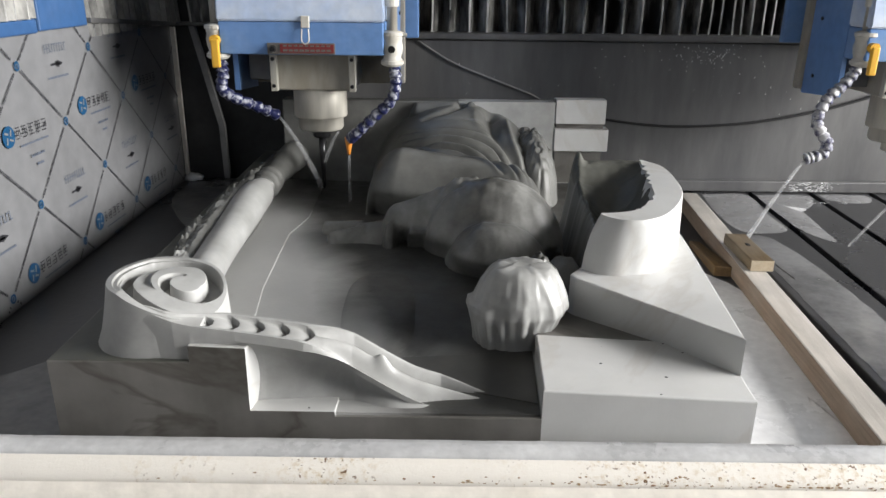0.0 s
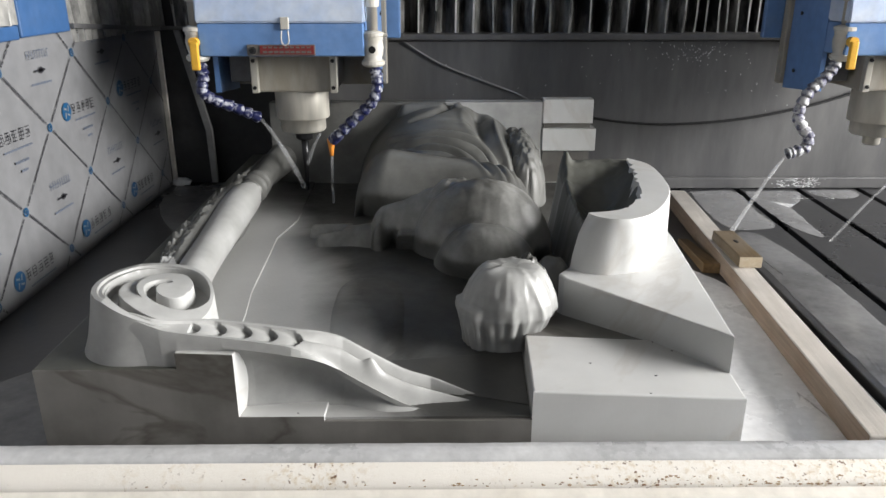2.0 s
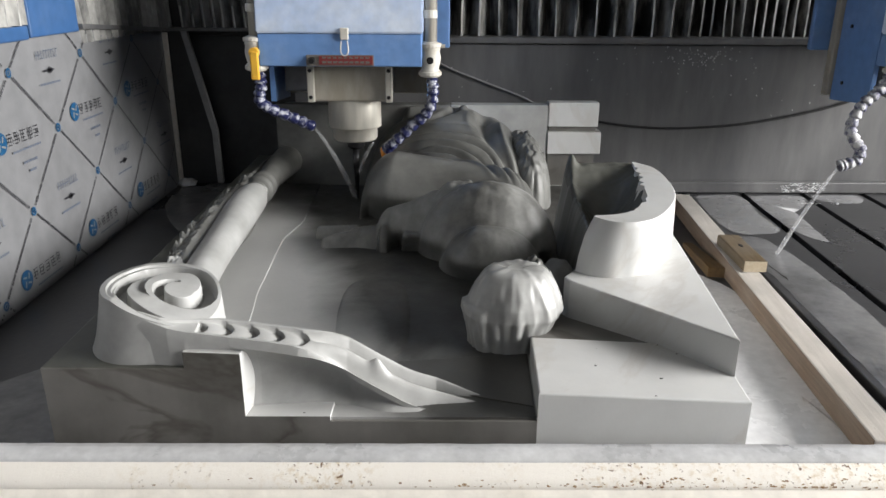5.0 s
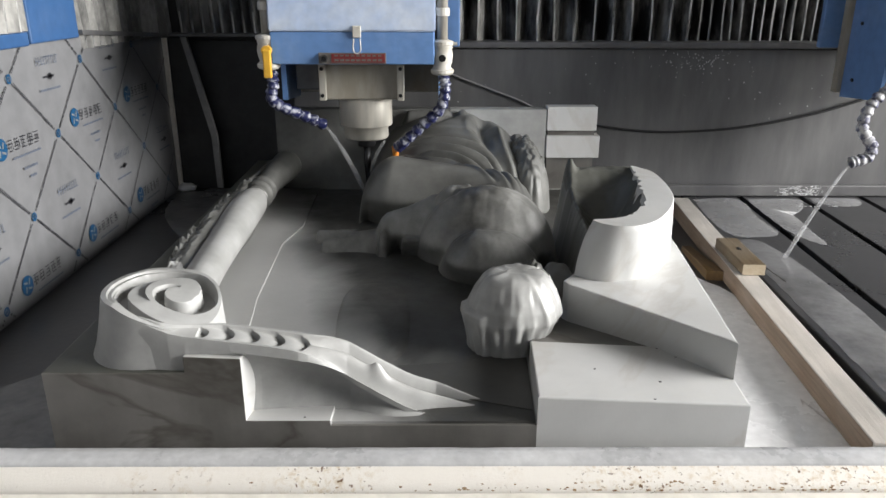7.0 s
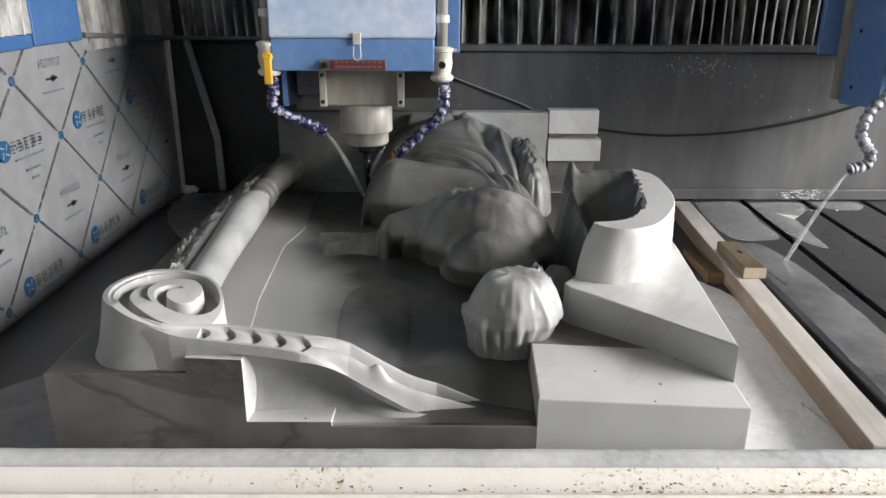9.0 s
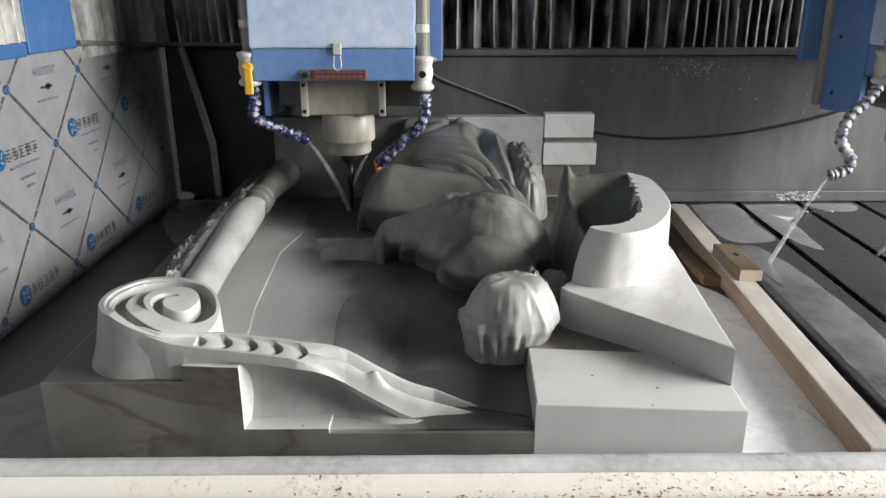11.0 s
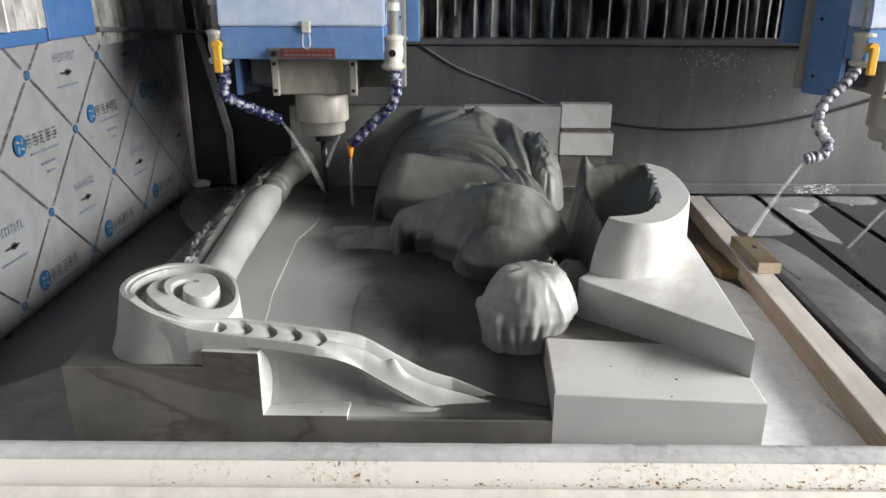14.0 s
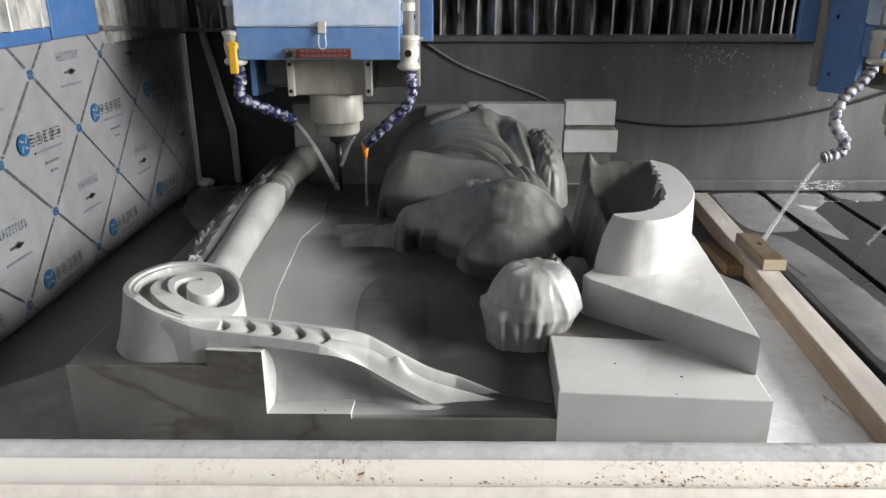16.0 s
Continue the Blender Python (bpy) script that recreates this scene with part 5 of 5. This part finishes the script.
# ---- spindle heads ----
def hose(parent, pts, mat, label, beads=13, r=0.0115):
    """Jointed coolant hose: a chain of flared links."""
    line = smooth_line(pts, beads * 8 + 1)
    h = part("hose", tube(line, r * 0.62, 10), mat, parent, label, True)
    for k in range(beads):
        seg = line[k * 8:k * 8 + 9]
        bm = tube(seg, lambda f: r * (0.74 + 0.32 * min(1.0, f * 1.5)) * (1.0 if f < 0.9 else 0.8), 12)
        part("hose_link", bm, mat, h, "", True)
    return h


def jet(parent, a, b, r0, r1, sag=0.0):
    pts = [Vector(a).lerp(Vector(b), k / 10) + Vector((0, 0, sag * 4 * (k / 10) * (1 - k / 10))) for k in range(11)]
    return part("water_jet", tube(pts, lambda f: (r0 + (r1 - r0) * f) * (1 + 0.12 * math.sin(f * 40)), 10), WATER, parent, "thin milky water jet", True)


def valve(parent, x, z, handle):
    v = part("valve", lathe([(0.013, -0.034), (0.0195, -0.032), (0.0195, -0.020), (0.0165, -0.018), (0.0195, -0.008), (0.021, 0.004), (0.0185, 0.016), (0.020, 0.018), (0.020, 0.031), (0.012, 0.034)], (x, -0.115, z), sides=20), WHITE_PLASTIC, parent, "white plastic ball valve", True)
    part("valve_collar", lathe([(0.021, -0.004), (0.0225, -0.003), (0.0225, 0.003), (0.021, 0.004)], (x, -0.115, z + 0.027), sides=20), WHITE_PLASTIC, v)
    part("valve_collar", lathe([(0.021, -0.004), (0.0225, -0.003), (0.0225, 0.003), (0.021, 0.004)], (x, -0.115, z - 0.026), sides=20), WHITE_PLASTIC, v)
    part("pipe", lathe([(0.0105, 0.0), (0.0105, 0.6)], (x, -0.115, z + 0.028), sides=16), CREAM_STEEL, v, "stained riser pipe", True)
    part("elbow", lathe([(0.009, -0.008), (0.014, -0.007), (0.014, 0.007), (0.009, 0.008)], (x, -0.115, z + 0.085), sides=16), WHITE_PLASTIC, v)
    if handle:
        bm = lathe([(0.0095, -0.148), (0.0095, -0.132)], (x + 0.003, 0, z + 0.004), "y", 16)
        part("valve_handle", box(x - 0.004, x + 0.012, -0.152, -0.142, z - 0.047, z + 0.006, 0.003, bm), YELLOW, v, "yellow lever handle")
    else:
        part("valve_stem", lathe([(0.007, -0.138), (0.007, -0.13)], (x, 0, z), "y", 12), TOOL_STEEL, v)
    part("screw", lathe([(0.0035, -0.008), (0.0035, 0.008)], (x + 0.021, -0.12, z + 0.026), "x", 8), SPINDLE_STEEL, v)
    return v


def spindle_head(first):
    """Z slide with spindle; its origin is on the spindle's axis at bed height."""
    label = "blue spindle head with carving cutter and coolant hoses" if first else "blue spindle head without a cutter, coolant hose running"
    h = empty("spindle_head", (0, 1.62, 0), label, "spindle head", group="spindle heads")
    up = 1.05
    # sliding plates
    part("carriage_plate", box(-0.205, 0.205, 0.155, 0.172, 0.392, up, 0.003), BLUE, h, "blue carriage plate")
    part("slide_plate", box(-0.176, 0.176, 0.105, 0.130, 0.296, up, 0.003), CREAM_STEEL, h, "stained cream-grey slide plate")
    for s in (-1, 1):
        bm = prism([(0, 0), (0.155, 0), (0.155, up - 0.288), (0, up - 0.300)], 0, 0.010, 0)
        bmesh.ops.transform(bm, matrix=Matrix(((0, 0, 1, 0.156 if s > 0 else -0.166), (1, 0, 0, -0.052), (0, -1, 0, up), (0, 0, 0, 1))), verts=bm.verts[:])
        part("cheek_plate", bm, BLUE, h, "blue side cheek")
        for z in (0.33, 0.45):
            part("cheek_bolt", lathe([(0.004, 0), (0.004, 0.003)], ((0.166 if s > 0 else -0.169), 0.06, z), "x", 8), TOOL_STEEL, h)
    # front cover: a lower apron and an upper lid tipped back
    c = part("cover", box(-0.167, 0.148, -0.135, -0.055, 0.3795, 0.4405, 0.003), BLUE, h, "blue lower apron")
    bm = bmesh.new()
    vs = [bm.verts.new(p) for p in ((-0.169, -0.139, 0.4415), (0.150, -0.139, 0.4415), (0.150, -0.055, 0.4415), (-0.169, -0.055, 0.4415), (-0.167, -0.085, up), (0.148, -0.085, up), (0.148, -0.045, up), (-0.167, -0.045, up))]
    for q in ((0, 1, 2, 3), (4, 5, 6, 7), (0, 1, 5, 4), (1, 2, 6, 5), (2, 3, 7, 6), (3, 0, 4, 7)):
        bm.faces.new([vs[i] for i in q])
    bmesh.ops.recalc_face_normals(bm, faces=bm.faces[:])
    bmesh.ops.bevel(bm, geom=bm.edges[:], offset=0.003, segments=2, affect="EDGES")
    part("cover_lid", bm, PALE_BLUE, h, "scuffed pale blue lid")
    l = part("latch", box(-0.008, 0.008, -0.1425, -0.136, 0.430, 0.452, 0.0015), WHITE_PLASTIC, h, "small steel toggle latch")
    bm = tube(smooth_line([(-0.006, -0.143, 0.428), (-0.007, -0.145, 0.408), (0.0, -0.145, 0.401), (0.007, -0.145, 0.408), (0.006, -0.143, 0.428)], 20), 0.0012, 8)
    part("latch_loop", bm, SPINDLE_STEEL, l)
    p = part("name_plate", box(-0.075, 0.055, -0.1385, -0.1362, 0.381, 0.402, 0.001), PLATE_GREY, h, "worn grey plate with a red field")
    part("red_field", box(-0.050, 0.053, -0.1405, -0.1388, 0.384, 0.400, 0.0005), RED, p)
    bm = bmesh.new()
    for k in range(9):
        box(-0.044 + k * 0.0104, -0.037 + k * 0.0104, -0.1415, -0.1407, 0.3955, 0.3985, 0, bm)
        box(-0.044 + k * 0.0104, -0.036 + k * 0.0104, -0.1415, -0.1407, 0.3865, 0.3905, 0, bm)
    part("plate_print", bm, PLATE_GREY, p)
    part("plate_knob", lathe([(0.005, -0.148), (0.007, -0.138)], (-0.064, 0, 0.391), "y", 12), TOOL_STEEL, p)
    # spindle in its clamp
    k = part("clamp", box(-0.080, 0.080, -0.064, 0.098, 0.302, 0.3785, 0.004), CREAM_STEEL, h, "stained grey cast spindle clamp")
    for s in (-1, 1):
        part("clamp_rod", box(s * 0.079 - 0.007, s * 0.079 + 0.007, -0.080, -0.066, 0.302, 0.378, 0.002), SPINDLE_STEEL, k)
        for z in (0.313, 0.366):
            part("clamp_bolt", lathe([(0.0040, -0.084), (0.0040, -0.080)], (s * 0.079, 0, z), "y", 8), TOOL_STEEL, k)
    part("motor_box", box(-0.140, -0.092, -0.03, 0.05, 0.318, 0.378, 0.003), GREY_STEEL, h, "dark grey junction box")
    low = 0.0 if first else 0.011
    part("spindle", lathe([(0.056, 0.3785), (0.0565, 0.243 - low), (0.055, 0.2405 - low), (0.0475, 0.239 - low), (0.0475, 0.2165 - low), (0.044, 0.212 - low), (0.020, 0.2115 - low)], (0, 0, 0), sides=48), SPINDLE_STEEL, h, "dull cream-steel spindle body", True)
    if first:
        part("collet_nut", lathe([(0.018, 0.216), (0.019, 0.211), (0.019, 0.197), (0.016, 0.193), (0.008, 0.192)], (0, 0, 0), sides=24), TOOL_STEEL, h, "dark collet nut", True)
        part("cutter", lathe([(0.0075, 0.193), (0.0075, 0.150), (0.0068, 0.148), (0.0032, 0.084), (0.0012, 0.0775)], (0, 0, 0), sides=20), TOOL_STEEL, h, "long tapered dark cutter", True)
        valve(h, -0.176, 0.402, True)
        valve(h, 0.163, 0.392, False)
        hose(h, [(-0.172, -0.115, 0.366), (-0.170, -0.117, 0.340), (-0.176, -0.112, 0.312), (-0.160, -0.095, 0.292), (-0.120, -0.065, 0.268), (-0.084, -0.040, 0.246)], HOSE_BLUE, "splashed navy jointed hose", 12)
        jet(h, (-0.082, -0.040, 0.244), (-0.004, -0.012, 0.085), 0.0035, 0.0062, 0.012)
        hose(h, [(0.165, -0.115, 0.358), (0.169, -0.112, 0.330), (0.160, -0.106, 0.292), (0.126, -0.095, 0.258), (0.088, -0.085, 0.222), (0.070, -0.070, 0.204)], HOSE_BLUE, "navy jointed hose with white bands", 13)
        part("nozzle", lathe([(0.0085, 0.206), (0.0075, 0.196), (0.0040, 0.176), (0.0032, 0.170)], (0.066, -0.066, 0), sides=16), ORANGE, h, "orange nozzle tip", True)
        jet(h, (0.066, -0.066, 0.171), (0.064, -0.06, 0.066), 0.0030, 0.0036)
        jet(h, (0.042, -0.050, 0.214), (0.006, -0.012, 0.140), 0.0026, 0.0042, 0.006)
    else:
        part("collet_nut", lathe([(0.017, 0.206), (0.0175, 0.199), (0.0175, 0.181), (0.014, 0.178)], (0, 0, 0), sides=24), SPINDLE_STEEL, h, "bare steel collet nut", True)
        valve(h, -0.160, 0.402, True)
        valve(h, 0.163, 0.392, False)
        hose(h, [(-0.166, -0.115, 0.368), (-0.176, -0.117, 0.350), (-0.192, -0.118, 0.330), (-0.211, -0.119, 0.312), (-0.224, -0.12, 0.287), (-0.228, -0.12, 0.259), (-0.214, -0.12, 0.236), (-0.200, -0.12, 0.218), (-0.204, -0.121, 0.197), (-0.226, -0.122, 0.189), (-0.240, -0.123, 0.185)], HOSE_WHITE, "limed grey jointed hose hanging in an S", 17)
        jet(h, (-0.240, -0.123, 0.184), (-0.386, -0.205, 0.001), 0.0030, 0.0045, 0.010)
        hose(h, [(0.165, -0.115, 0.358), (0.172, -0.112, 0.320), (0.164, -0.108, 0.280), (0.130, -0.10, 0.240), (0.09, -0.10, 0.205)], HOSE_WHITE, "limed grey jointed hose", 12)
        jet(h, (0.088, -0.10, 0.200), (-0.135, -0.150, 0.001), 0.0020, 0.0030, 0.02)
    return h


head_a = spindle_head(True)
head_b = spindle_head(False)


# ---- what moves: both heads sweep together along the gantry and ride up and down ----
def motions():
    rows = [(0, -0.425, 0.329), (0.5, -0.441, 0.333), (1, -0.451, 0.337), (1.5, -0.448, 0.336), (2, -0.435, 0.332), (2.5, -0.418, 0.328), (3, -0.401, 0.325),
            (3.5, -0.383, 0.321), (4, -0.365, 0.318), (5, -0.337, 0.3165), (6.5, -0.314, 0.323), (7, -0.311, 0.330), (7.5, -0.309, 0.331), (8, -0.309, 0.331), (8.5, -0.311, 0.329),
            (9, -0.315, 0.323), (10.4, -0.332, 0.316), (11.5, -0.356, 0.315), (12, -0.371, 0.318), (12.5, -0.387, 0.323), (13, -0.404, 0.325), (13.5, -0.420, 0.329), (14, -0.436, 0.333),
            (14.5, -0.449, 0.336), (15, -0.446, 0.335), (15.5, -0.429, 0.331), (16, -0.412, 0.328)]
    walk(head_a, [(t, pose(x + 0.159, 1.62, z - 0.336)) for t, x, z in rows])
    walk(head_b, [(t, pose(x + 1.397, 1.62, z - 0.336)) for t, x, z in rows])


motions()
